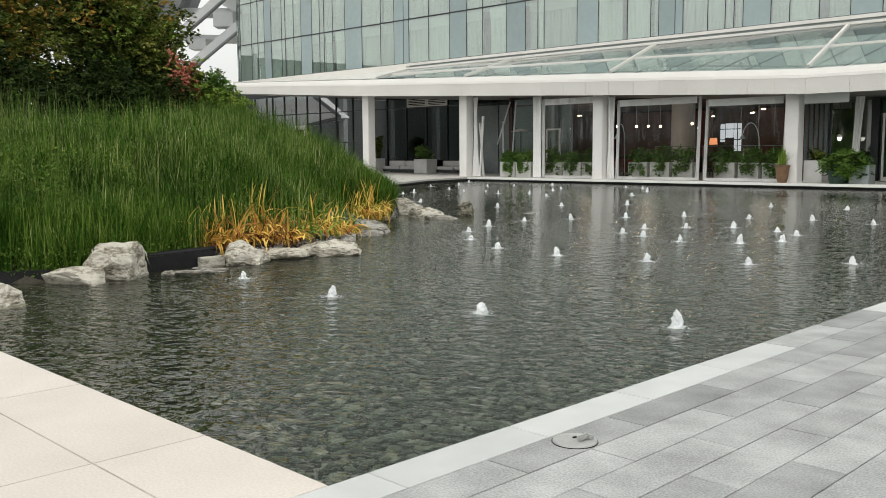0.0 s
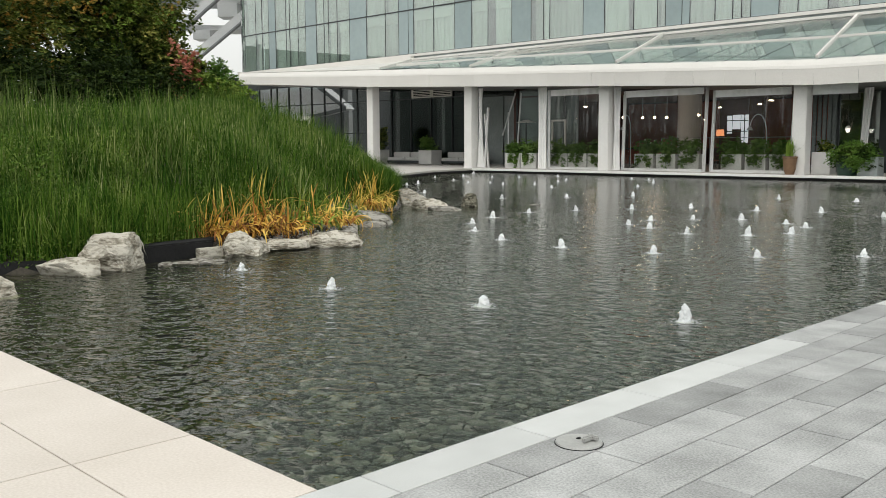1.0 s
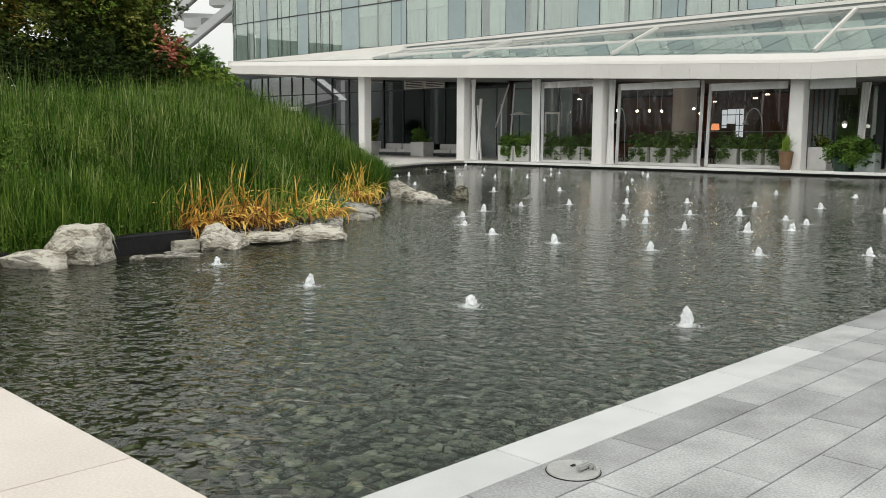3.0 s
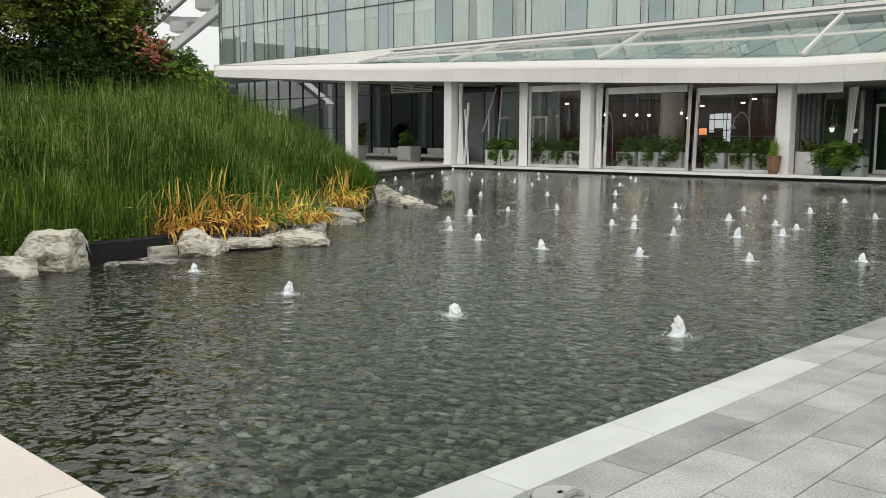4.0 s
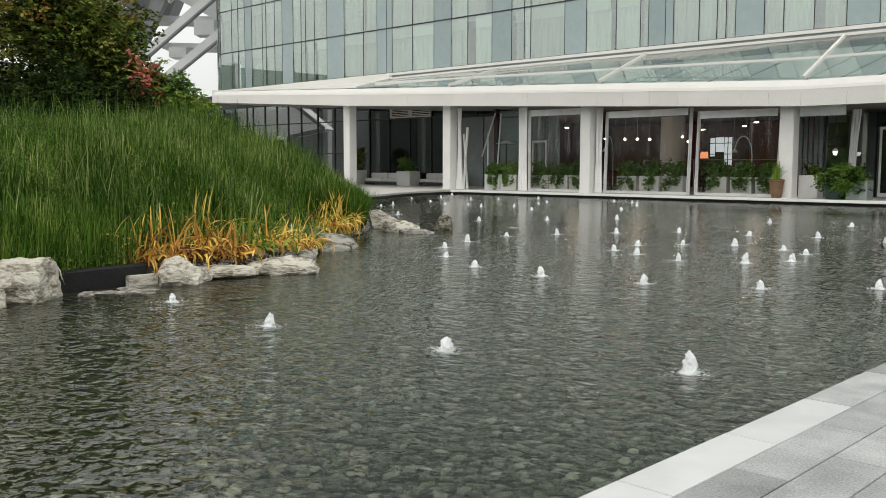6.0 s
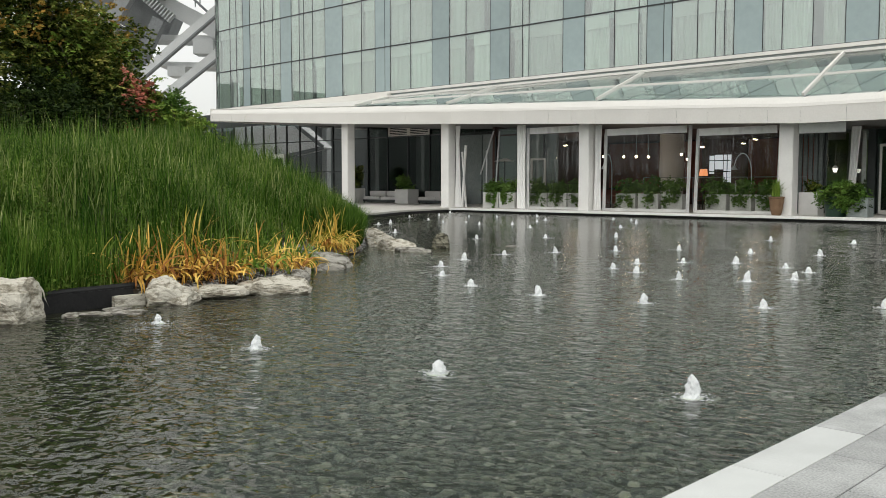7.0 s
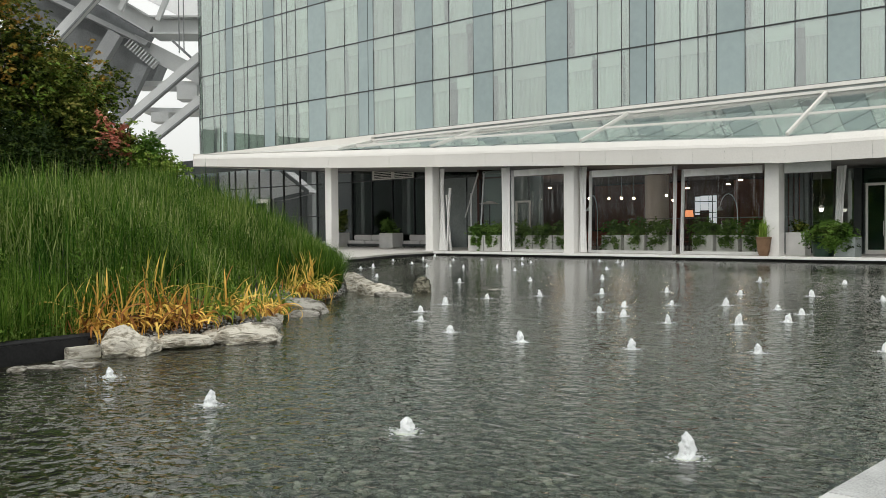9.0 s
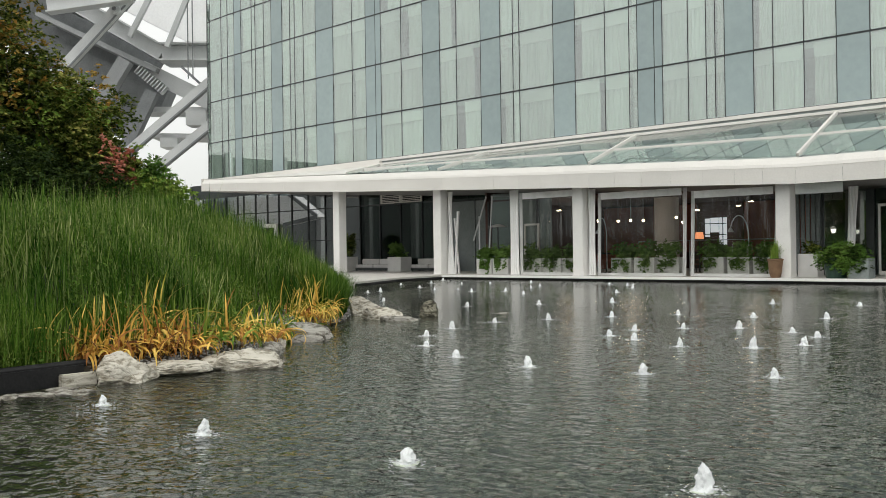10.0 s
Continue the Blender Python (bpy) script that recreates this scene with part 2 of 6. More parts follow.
def water_material(name, tint, waves):
    """Clear pond water: it bends the view of its bed and mirrors what stands round it."""
    m = bpy.data.materials.new(name)
    m.use_nodes = True
    n, l = m.node_tree.nodes, m.node_tree.links
    n.remove(n["Principled BSDF"])
    bent, gloss = n.new("ShaderNodeBsdfRefraction"), n.new("ShaderNodeBsdfGlossy")
    fres, ms = n.new("ShaderNodeFresnel"), n.new("ShaderNodeMixShader")
    fres.inputs["IOR"].default_value = 1.39
    most = n.new("ShaderNodeMath")                # ripples hide their own flattest slopes at a distance
    most.operation = "MINIMUM"
    most.inputs[1].default_value = 0.56
    bent.inputs["IOR"].default_value, bent.inputs["Roughness"].default_value = 1.16, 0.0
    bent.inputs["Color"].default_value = (*tint, 1)
    gloss.inputs["Color"].default_value = (1, 1, 1, 1)
    gloss.inputs["Roughness"].default_value = 0.02
    normal = ripples(n, l, waves, True)
    for node in (bent, gloss, fres):
        l.new(normal, node.inputs["Normal"])
    l.new(fres.outputs[0], most.inputs[0])
    l.new(most.outputs[0], ms.inputs[0])
    l.new(bent.outputs[0], ms.inputs[1])
    l.new(gloss.outputs[0], ms.inputs[2])
    l.new(ms.outputs[0], n["Material Output"].inputs["Surface"])
    return m


def glow_material(name, colour, strength):
    m = bpy.data.materials.new(name)
    m.use_nodes = True
    b = m.node_tree.nodes["Principled BSDF"]
    b.inputs["Base Color"].default_value = (*colour, 1)
    b.inputs["Emission Color"].default_value = (*colour, 1)
    b.inputs["Emission Strength"].default_value = strength
    return m


M_EARTH = material("dark soil", (0.03, 0.027, 0.02), (0.07, 0.06, 0.045), 3, 30, 0.95, bump=0.5)
M_NOSING = material("white stone nosing", (0.70, 0.69, 0.66), (0.84, 0.83, 0.80), 1.2, 30, 0.6, vary=0.05)
M_GROUND = material("far ground", (0.12, 0.12, 0.11), (0.2, 0.2, 0.19), 0.2, 5, 0.9)
M_PAVER = material("grey granite paver", (0.19, 0.195, 0.19), (0.47, 0.475, 0.47), 2.2, 75, 0.75, bump=0.3, vary=0.14)
M_PAVER_DARK = material("dark grey granite paver", (0.15, 0.154, 0.15), (0.365, 0.37, 0.365), 2.2, 75, 0.75, bump=0.3, vary=0.05)
M_PAVER_FIELD = material("grey granite paver field", (0.215, 0.22, 0.215), (0.445, 0.45, 0.445), 2.6, 150, 0.75, bump=0.6, vary=0.15, island=True)
M_COPING = material("pale granite coping", (0.43, 0.44, 0.43), (0.58, 0.59, 0.58), 2.0, 120, 0.7, bump=0.2, vary=0.06)
M_CREAM = material("cream limestone slab", (0.52, 0.467, 0.41), (0.66, 0.605, 0.55), 1.1, 60, 0.6, bump=0.06, vary=0.03)
M_JOINT = material("sanded joint bed", (0.05, 0.05, 0.048), (0.36, 0.36, 0.35), 1.7, 9, 0.95)
# gravel taken near black so the gaps between cobbles look shaded
M_BED = material("pond bed gravel with shade in its colour", (0.003, 0.0035, 0.0025), (0.022, 0.024, 0.015), 10, 30, 0.9, bump=0.8)
STONES = ((0.0, (0.007, 0.0085, 0.0063)), (0.3, (0.025, 0.028, 0.0225)), (0.6, (0.070, 0.073, 0.061)), (0.86, (0.124, 0.125, 0.114)), (1.0, (0.225, 0.226, 0.211)))
M_COBBLE = stone_material("dark river cobbles", STONES, True)
M_COBBLE_ONE = stone_material("river cobble", STONES, False)
M_WATER = water_material("pond water", (0.89, 0.95, 0.76), ((2.0, 0.013, 1.3, 1.0), (5.2, 0.028, 1.4, 1.0), (10.5, 0.012, 1.2, 1.0)))
M_ROCK = rock_material("pale limestone boulder", (0.13, 0.112, 0.08), (0.345, 0.318, 0.258), (0.52, 0.49, 0.42))
M_ROCK_DARK = rock_material("grey brown rock", (0.075, 0.066, 0.052), (0.20, 0.186, 0.157), (0.34, 0.326, 0.29))
M_ROCK_WET = rock_material("dark wet rock", (0.02, 0.018, 0.013), (0.075, 0.07, 0.05), (0.22, 0.21, 0.16))
M_WHITE = material("white painted metal panel", (0.66, 0.64, 0.60), (0.74, 0.72, 0.68), 0.6, 14, 0.45, bump=0.02, vary=0.02)
M_COLUMN = material("pale painted concrete", (0.68, 0.67, 0.645), (0.78, 0.77, 0.745), 1.0, 20, 0.6, bump=0.05)
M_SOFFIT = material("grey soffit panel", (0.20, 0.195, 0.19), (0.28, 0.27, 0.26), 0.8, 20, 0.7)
M_DECK = material("pale terrace stone", (0.42, 0.40, 0.37), (0.54, 0.52, 0.48), 1.5, 30, 0.7)
M_FRAME = material("dark anodised frame", (0.03, 0.036, 0.036), (0.055, 0.062, 0.062), 3, 40, 0.4, metal=0.3, bump=0)
M_SPANDREL = material("blue grey spandrel glass", (0.285, 0.355, 0.357), (0.33, 0.405, 0.407), 0.4, 3, 0.06, bump=0.0, vary=0.07)
M_PANE = glass_material("tower glass", (0.88, 0.945, 0.925), 0.015, 0.22)
M_CURTAIN = material("off white curtain cloth", (0.39, 0.425, 0.37), (0.52, 0.556, 0.49), 0.6, 9, 0.9, bump=0.05, vary=0.2)
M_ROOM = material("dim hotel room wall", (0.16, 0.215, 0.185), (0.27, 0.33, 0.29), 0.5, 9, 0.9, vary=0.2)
M_ROOFGLASS = glass_material("canopy glass", (0.88, 0.93, 0.91), 0.03, 0.13)
M_DARKGLASS = glass_material("dark lobby glass", (0.44, 0.56, 0.50), 0.01, 0.07)
M_BLUEGLASS = glass_material("blue mirror glass", (0.34, 0.40, 0.40), 0.01, 0.34)
M_BAYGLASS = glass_material("entrance glass", (0.66, 0.75, 0.71), 0.01, 0.28)
M_VALANCE = material("grey green valance cloth", (0.70, 0.73, 0.71), (0.84, 0.86, 0.84), 0.7, 12, 0.6, bump=0.05)
M_CEIL = material("grey green ceiling panel", (0.30, 0.325, 0.315), (0.43, 0.45, 0.44), 0.5, 8, 0.6)
M_VINYL = glass_material("clear vinyl sheet", (0.82, 0.83, 0.81), 0.03, 0.10, waves=((6.0, 0.05, 1.0, 0.05), (17.0, 0.012, 1.0, 0.08)))
M_STEEL = material("pale painted steel", (0.48, 0.495, 0.495), (0.60, 0.612, 0.612), 0.5, 10, 0.5, bump=0.03)
M_STEEL_MID = material("grey steel", (0.26, 0.27, 0.275), (0.36, 0.37, 0.375), 0.5, 10, 0.5, bump=0.03)
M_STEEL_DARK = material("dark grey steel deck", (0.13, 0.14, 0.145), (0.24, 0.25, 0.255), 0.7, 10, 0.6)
M_FOAM = material("white water foam", (0.66, 0.69, 0.69), (0.82, 0.84, 0.84), 20, 90, 0.25, bump=0.6)
M_PLANTER = material("pale concrete planter", (0.48, 0.48, 0.46), (0.62, 0.61, 0.59), 2, 40, 0.8)
M_CUSHION = material("light grey cushion", (0.46, 0.45, 0.44), (0.58, 0.57, 0.55), 3, 60, 0.9)
M_TERRACOTTA = material("terracotta clay", (0.13, 0.075, 0.04), (0.21, 0.125, 0.07), 4, 50, 0.85)
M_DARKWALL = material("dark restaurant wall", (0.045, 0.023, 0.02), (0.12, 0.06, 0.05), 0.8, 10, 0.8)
M_BRICKRED = material("red brown panel", (0.20, 0.055, 0.04), (0.36, 0.115, 0.075), 1.0, 12, 0.7)
M_BLACK = material("black liner", (0.008, 0.008, 0.009), (0.02, 0.02, 0.02), 4, 30, 0.45, spec=0.2)
M_BARK = material("brown bark", (0.05, 0.04, 0.03), (0.12, 0.10, 0.08), 6, 40, 0.9, bump=0.8, stretch=(1, 1, 0.2))
M_REED = leaf_material("green reed", ((0.0, (0.006, 0.022, 0.003)), (0.38, (0.028, 0.080, 0.008)), (0.62, (0.085, 0.165, 0.02)), (0.82, (0.20, 0.28, 0.055)), (0.94, (0.48, 0.50, 0.22))))
M_RUSH = leaf_material("pale green rush", ((0.0, (0.03, 0.06, 0.013)), (0.5, (0.09, 0.13, 0.035)), (1.0, (0.22, 0.25, 0.10))))
M_IRIS = leaf_material("yellowing iris blade", ((0.0, (0.07, 0.13, 0.02)), (0.2, (0.30, 0.29, 0.04)), (0.38, (0.84, 0.62, 0.17)), (0.55, (0.80, 0.49, 0.11)), (0.68, (0.43, 0.19, 0.055)), (0.9, (0.11, 0.052, 0.022))))
M_LEAF = leaf_material("green tree leaf", ((0.0, (0.012, 0.026, 0.005)), (0.38, (0.045, 0.072, 0.013)), (0.66, (0.15, 0.185, 0.035)), (1.0, (0.40, 0.36, 0.10))))
# leaf tones lowered to carry the shade under and behind the trees
M_SHADELEAF = leaf_material("green leaf with shade in its colour", ((0.0, (0.007, 0.014, 0.004)), (0.6, (0.026, 0.046, 0.011)), (1.0, (0.09, 0.125, 0.025))))
M_AUTUMN = leaf_material("autumn leaf", ((0.0, (0.10, 0.12, 0.03)), (0.5, (0.32, 0.22, 0.045)), (1.0, (0.48, 0.24, 0.05))))
M_REDLEAF = leaf_material("red leaf", ((0.0, (0.12, 0.11, 0.04)), (0.3, (0.36, 0.11, 0.07)), (0.65, (0.56, 0.19, 0.13)), (1.0, (0.60, 0.36, 0.26))))
M_LIME = leaf_material("light green leaf", ((0.0, (0.07, 0.14, 0.02)), (0.6, (0.20, 0.30, 0.05)), (1.0, (0.36, 0.40, 0.10))))
M_IVY = leaf_material("ivy leaf", ((0.0, (0.05, 0.11, 0.02)), (0.6, (0.13, 0.23, 0.05)), (1.0, (0.24, 0.34, 0.10))))
M_BUSH = leaf_material("bush leaf", ((0.0, (0.03, 0.075, 0.012)), (0.5, (0.10, 0.20, 0.035)), (1.0, (0.26, 0.38, 0.08))))
M_LAMP = glow_material("warm lamp glass", (1.0, 0.75, 0.5), 12)
M_ORANGE = glow_material("orange lamp cloth", (1.0, 0.35, 0.15), 1.2)
M_LAMPWHITE = glow_material("white lantern glass", (1.0, 0.95, 0.85), 1.6)
M_CLOTH = material("pale translucent border cloth", (0.74, 0.735, 0.72), (0.88, 0.875, 0.86), 1.5, 14, 0.6, bump=0.1)
M_BORDER = material("grey translucent border cloth", (0.42, 0.42, 0.41), (0.60, 0.60, 0.585), 1.5, 14, 0.6, bump=0.1)
# the lobby's indoor shade is put into this low wall colour
M_LOBBY = material("lobby wall with dimness in its colour", (0.035, 0.058, 0.05), (0.085, 0.118, 0.104), 0.3, 6, 0.8)
M_SCREEN = material("grey green panel", (0.15, 0.178, 0.174), (0.27, 0.298, 0.294), 0.6, 9, 0.5)
M_GREENPOT = material("dark green glazed pot", (0.006, 0.03, 0.018), (0.012, 0.045, 0.028), 3, 20, 0.3)
M_MEMBRANE = material("white roof membrane", (0.80, 0.80, 0.80), (0.90, 0.90, 0.90), 0.3, 5, 0.6, bump=0.02)
M_BOWL = material("grey stadium wall for reflections", (0.13, 0.14, 0.14), (0.20, 0.21, 0.21), 0.15, 2, 0.7)
M_PEBBLE = material("grey pebble", (0.16, 0.155, 0.15), (0.36, 0.35, 0.34), 6, 50, 0.8, bump=0.1, vary=0.5, island=True)
M_CAP = material("worn pale steel", (0.34, 0.34, 0.33), (0.48, 0.48, 0.46), 12, 80, 0.5, metal=0.3)
M_STALK = leaf_material("dry pale stalk", ((0.0, (0.05, 0.10, 0.02)), (0.5, (0.14, 0.20, 0.05)), (0.8, (0.34, 0.37, 0.15)), (1.0, (0.55, 0.55, 0.30))))
M_WEED = leaf_material("fresh weed leaf", ((0.0, (0.022, 0.055, 0.008)), (0.5, (0.09, 0.165, 0.025)), (1.0, (0.27, 0.35, 0.08))))
M_IRISGREEN = leaf_material("green iris blade", ((0.0, (0.05, 0.13, 0.02)), (0.5, (0.14, 0.25, 0.04)), (0.85, (0.34, 0.36, 0.06)), (1.0, (0.5, 0.34, 0.06))))
M_DAYLIGHT = glow_material("far window daylight", (0.9, 0.95, 1.0), 0.8)

# ---------------------------------------------------------------- plan numbers
WATER, DECK = -0.07, 0.14
FRONT, COLS, BACK = 39.2, 40.2, 44.5      # canopy lip, column row, tower wall


# the bank's line in plan, from the near edge round the point and back to the terrace
SHORE = [(-11.5, 0.0), (-9.9, 1.2), (-9.2, 2.2), (-9.0, 3.3), (-9.4, 4.4), (-9.3, 5.6), (-9.3, 6.8), (-9.6, 7.8), (-11.2, 9.0),
         (-12.4, 10.2), (-13.2, 11.6), (-14.3, 13.3), (-15.6, 14.6), (-18.0, 16.6), (-21.5, 19.5), (-25.0, 22.5), (-27.6, 24.6)]
LAND = SHORE + [(-60.0, 24.6), (-60.0, 0.0)]


def shore_distance(x, y):
    """Metres from the bank's line, for arrays; positive inland."""
    x, y = np.asarray(x, float), np.asarray(y, float)
    best = np.full(x.shape, 1e9)
    for (ax, ay), (bx, by) in zip(SHORE[:-1], SHORE[1:]):
        dx, dy = bx - ax, by - ay
        t = np.clip(((x - ax) * dx + (y - ay) * dy) / (dx * dx + dy * dy), 0, 1)
        best = np.minimum(best, np.hypot(x - ax - t * dx, y - ay - t * dy))
    inside = np.zeros(x.shape, bool)
    n = len(LAND)
    for i in range(n):
        (ax, ay), (bx, by) = LAND[i], LAND[(i + 1) % n]
        cross = (ay > y) != (by > y)
        with np.errstate(divide="ignore", invalid="ignore"):
            xi = (bx - ax) * (y - ay) / (by - ay + 1e-12) + ax
        inside ^= cross & (x < xi)
    return np.where(inside, best, -best)


def hill(x, y):
    d = shore_distance(x, y)
    h = (2.9 - 0.5 * np.clip((11 - np.asarray(y, float)) / 6, 0, 1)) * (1 - np.exp(-np.maximum(d, 0) / 4.2)) - 0.02
    h = h * (1 - 0.30 * np.clip((np.asarray(y, float) - 13.0) / 4, 0, 1))
    h = h * (1 - 0.15 * np.clip((d - 4.5) / 4, 0, 1) * np.clip((13.5 - np.asarray(y, float)) / 3, 0, 1))
    edge = np.clip(np.asarray(y, float) / 1.5, 0, 1)
    return np.where(d > 0, h * edge - 0.04, -0.35)


# ---------------------------------------------------------------- ground, pond and pavement
bm = bmesh.new()
bmesh.ops.create_grid(bm, x_segments=2, y_segments=2, size=2500, matrix=Matrix.Translation((0, 0, -0.6)))
tagged(part("ground", bm, M_GROUND), "flat grey city ground around the plaza", "ground", kind="structure")

pond_bed = tagged(part("pond_bed", box(-36, 0.02, -0.5, -0.02, 39.3, -0.31), M_BED), "gravel bed of the shallow pond with shade in its colour", "pond bed", kind="structure")

bm = bmesh.new()
bmesh.ops.create_grid(bm, x_segments=1, y_segments=1, size=0.5, matrix=Matrix.Translation((-18, 19.65, WATER)) @ Matrix.Diagonal((36, 39.3, 1, 1)))
water = tagged(part("water", bm, M_WATER), "shallow rippled pond water over dark cobbles", "water", kind="structure")
water.visible_shadow = False

# land under the reeds
nx, ny = 120, 90
gx, gy = np.meshgrid(np.linspace(-60, -8.6, nx), np.linspace(0.0, 25.5, ny))
gz = hill(gx, gy) + 0.05 * np.sin(gx * 2.1) * np.cos(gy * 1.7)
idx = np.arange(nx * ny).reshape(ny, nx)
quads = np.stack([idx[:-1, :-1], idx[:-1, 1:], idx[1:, 1:], idx[1:, :-1]], -1).reshape(-1, 4)
bank = new("planted_bank", arrays_mesh("planted_bank", np.stack([gx, gy, gz], -1).reshape(-1, 3), quads, M_EARTH, True))
tagged(bank, "dark soil mound rising from the pond edge", "bank", kind="structure")

# pavement: pale coping, grey pavers, cream slabs
plaza = tagged(part("pavement_grey", box(0.005, -40, -0.55, 70, 39.3, -0.012), M_JOINT), "grey granite paving beside the pond", "pavement", kind="structure")
plaza_cream = tagged(part("pavement_cream", box(-60, -40, -0.55, -0.005, -0.005, -0.012), M_JOINT), "cream limestone paving beside the pond", "pavement", kind="structure")

PIECES = {}


def slab(w, d, h, mat):
    key = (round(w, 3), round(d, 3), mat.name)
    if key not in PIECES:
        PIECES[key] = mesh_of("slab", box(0, 0, -h, w, d, 0, 0.0025), mat)
    return PIECES[key]


def loose_field(name, w, d, gap, areas, mat, parent):
    """Pavers past the nearest ones, each with its own edges, in one mesh."""
    verts, faces = [], []
    for ax, bx, ay, by in areas:
        for i in range(int((bx - ax) / w) + 1):
            y = ay - (d / 2 if i % 2 else 0)
            x0, x1 = ax + i * w + gap / 2, min(ax + (i + 1) * w - gap / 2, bx)
            while y < by:
                y0, y1 = max(y + gap / 2, ay), min(y + d - gap / 2, by)
                y += d
                if y1 - y0 < 0.02 or x1 - x0 < 0.02:
                    continue
                k = len(verts)
                verts += [(x0, y0, -0.02), (x1, y0, -0.02), (x1, y1, -0.02), (x0, y1, -0.02), (x0, y0, 0), (x1, y0, 0), (x1, y1, 0), (x0, y1, 0)]
                faces += [(k + 4, k + 5, k + 6, k + 7), (k, k + 1, k + 5, k + 4), (k + 1, k + 2, k + 6, k + 5), (k + 2, k + 3, k + 7, k + 6), (k + 3, k, k + 4, k + 7)]
    o = new(name, arrays_mesh(name, np.array(verts), np.array(faces), mat))
    o.parent = parent
    tagged(o, kind="stuff")


DARK_STONES = {(1, 2), (3, 3), (5, 1), (0, 6), (6, 3), (8, 2), (2, 5), (4, -1), (7, 0)}


def lay_paving():
    length, gap = 1.157, 0.0055
    for row in range(13):
        x0 = 0.326 + 0.307 * (row - 1) if row else 0.0
        w = (0.307 if row else 0.326) - gap
        for i in range(-4, 14):
            y0 = 0.26 + (0.595 if row % 2 else 0.0) + (i - 1) * length
            tone = M_PAVER_DARK if (row, i) in DARK_STONES else M_PAVER if row or (row, i) == (0, 5) else M_COPING
            shared("paver" if row else "coping_stone", slab(w, length - gap, 0.06, tone), plaza,
                   pose(x0 + gap / 2, y0 + gap / 2, rng.uniform(-0.0015, 0.0015)))
        if row % 2:                               # the half stone that starts each odd row
            shared("paver", slab(w, 0.595 - gap, 0.06, M_PAVER), plaza, pose(x0 + gap / 2, 0.26 - 5 * length + gap / 2, 0))
    # the wide field past the laid rows: pavers joined in one mesh, then plain ground
    loose_field("paver_field", 0.307, length, gap, [(4.012, 14.0, -14.0, 39.2), (0.0, 4.01, 16.5, 39.2), (0.0, 4.01, -14.0, -5.53)], M_PAVER_FIELD, plaza)
    part("paving_field", box(14.1, -40, -0.011, 70, 39.3, 0.0), M_PAVER, plaza)
    part("paving_field", box(0.01, -40, -0.011, 14.09, -14.1, 0.0), M_PAVER, plaza)
    for row in range(6):
        y1 = -0.71 * row
        for i in range(9):
            x1 = -1.22 - 1.8 * i
            x0 = x1 + 1.8
            if i == 0:
                x0 = 0.0
            shared("slab", slab(x0 - x1 - 0.007, 0.71 - 0.007, 0.06, M_CREAM), plaza_cream, pose(x1 + 0.0035, y1 - 0.71 + 0.0035, 0))
    loose_field("slab_field", 1.8, 0.71, 0.007, [(-37.0, -0.02, -14.0, -4.27), (-37.0, -15.63, -4.265, -0.02)], M_CREAM, plaza_cream)
    part("paving_field", box(-60, -40, -0.011, -0.01, -14.1, 0.0), M_CREAM, plaza_cream)
    part("paving_field", box(-60, -14.09, -0.011, -37.1, -0.01, 0.0), M_CREAM, plaza_cream)


# ---------------------------------------------------------------- terrace under the canopy
def build_terrace():
    edge = [(-31.5, 28.4), (-32.2, 29.9), (-33.0, 31.2), (-34.5, 33.8), (-35.2, 36.5), (-35.6, 38.6), (-35.0, 39.05), (20, 39.05), (20, 60), (-110, 60), (-110, 28.4)]
    deck = tagged(part("terrace", prism(edge, -0.5, DECK - 0.03), M_DECK), "pale stone terrace along the far pond edge", "terrace", kind="structure")
    # nosing along the water
    pts = edge[:8]
    for a, b in zip(pts[:-1], pts[1:]):
        far = a[1] > 38
        part("nosing", bar((*a, DECK - 0.045), (*b, DECK - 0.045), 0.34 if far else 0.12, 0.116 if far else 0.1), M_NOSING if far else M_DECK, deck)
        part("waterline_band", bar((*a, -0.12), (*b, -0.12), 0.1, 0.28 if far else 0.36), M_BLACK, deck)
    part("paving_field", prism([(x, y + (0.2 if y > 39 else 0)) for x, y in edge], DECK - 0.029, DECK + 0.004), M_DECK, deck)


# ---------------------------------------------------------------- tower
MULLIONS = [-66.16, -65.1, -63.5, -62.97, -61.74, -60.67, -59.16, -58.09, -57.49, -56.34, -54.76, -52.64, -50.39, -48.85, -47.78, -47.19, -45.05,
            -42.89, -41.23, -39.68, -37.52, -35.84, -34.79, -34.27, -31.62, -30.01, -27.9, -26.27, -25.74, -24.66, -24.15, -22.59, -21.53, -21.01,
            -20.48, -18.9, -17.87, -16.31, -14.74, -13.19, -12.1, -10.5, -9.9, -8.3, -6.7, -5.1, -3.5, -1.9, -0.3, 1.3, 2.9]
BLUE = {-66.16, -60.67, -54.76, -48.85, -47.78, -42.89, -37.52, -31.62, -25.74, -24.66, -20.48, -14.74, -8.3, -1.9}
FLOORS = [8.36, 11.62, 15.3, 18.98, 22.66, 26.34]


def tower_plan():
    """Corners of the curtain wall in plan: a rounded end, then the long straight face."""
    pts = []
    cx, cy, r = -69.4, BACK + 4.0, 4.0
    for i in range(9):
        a = radians(185 + i * 85 / 8)
        pts.append((cx + r * math.cos(a), cy + r * math.sin(a)))
    return pts[:-1] + [(-68.2, BACK), (-67.2, BACK)] + [(x, BACK) for x in MULLIONS]


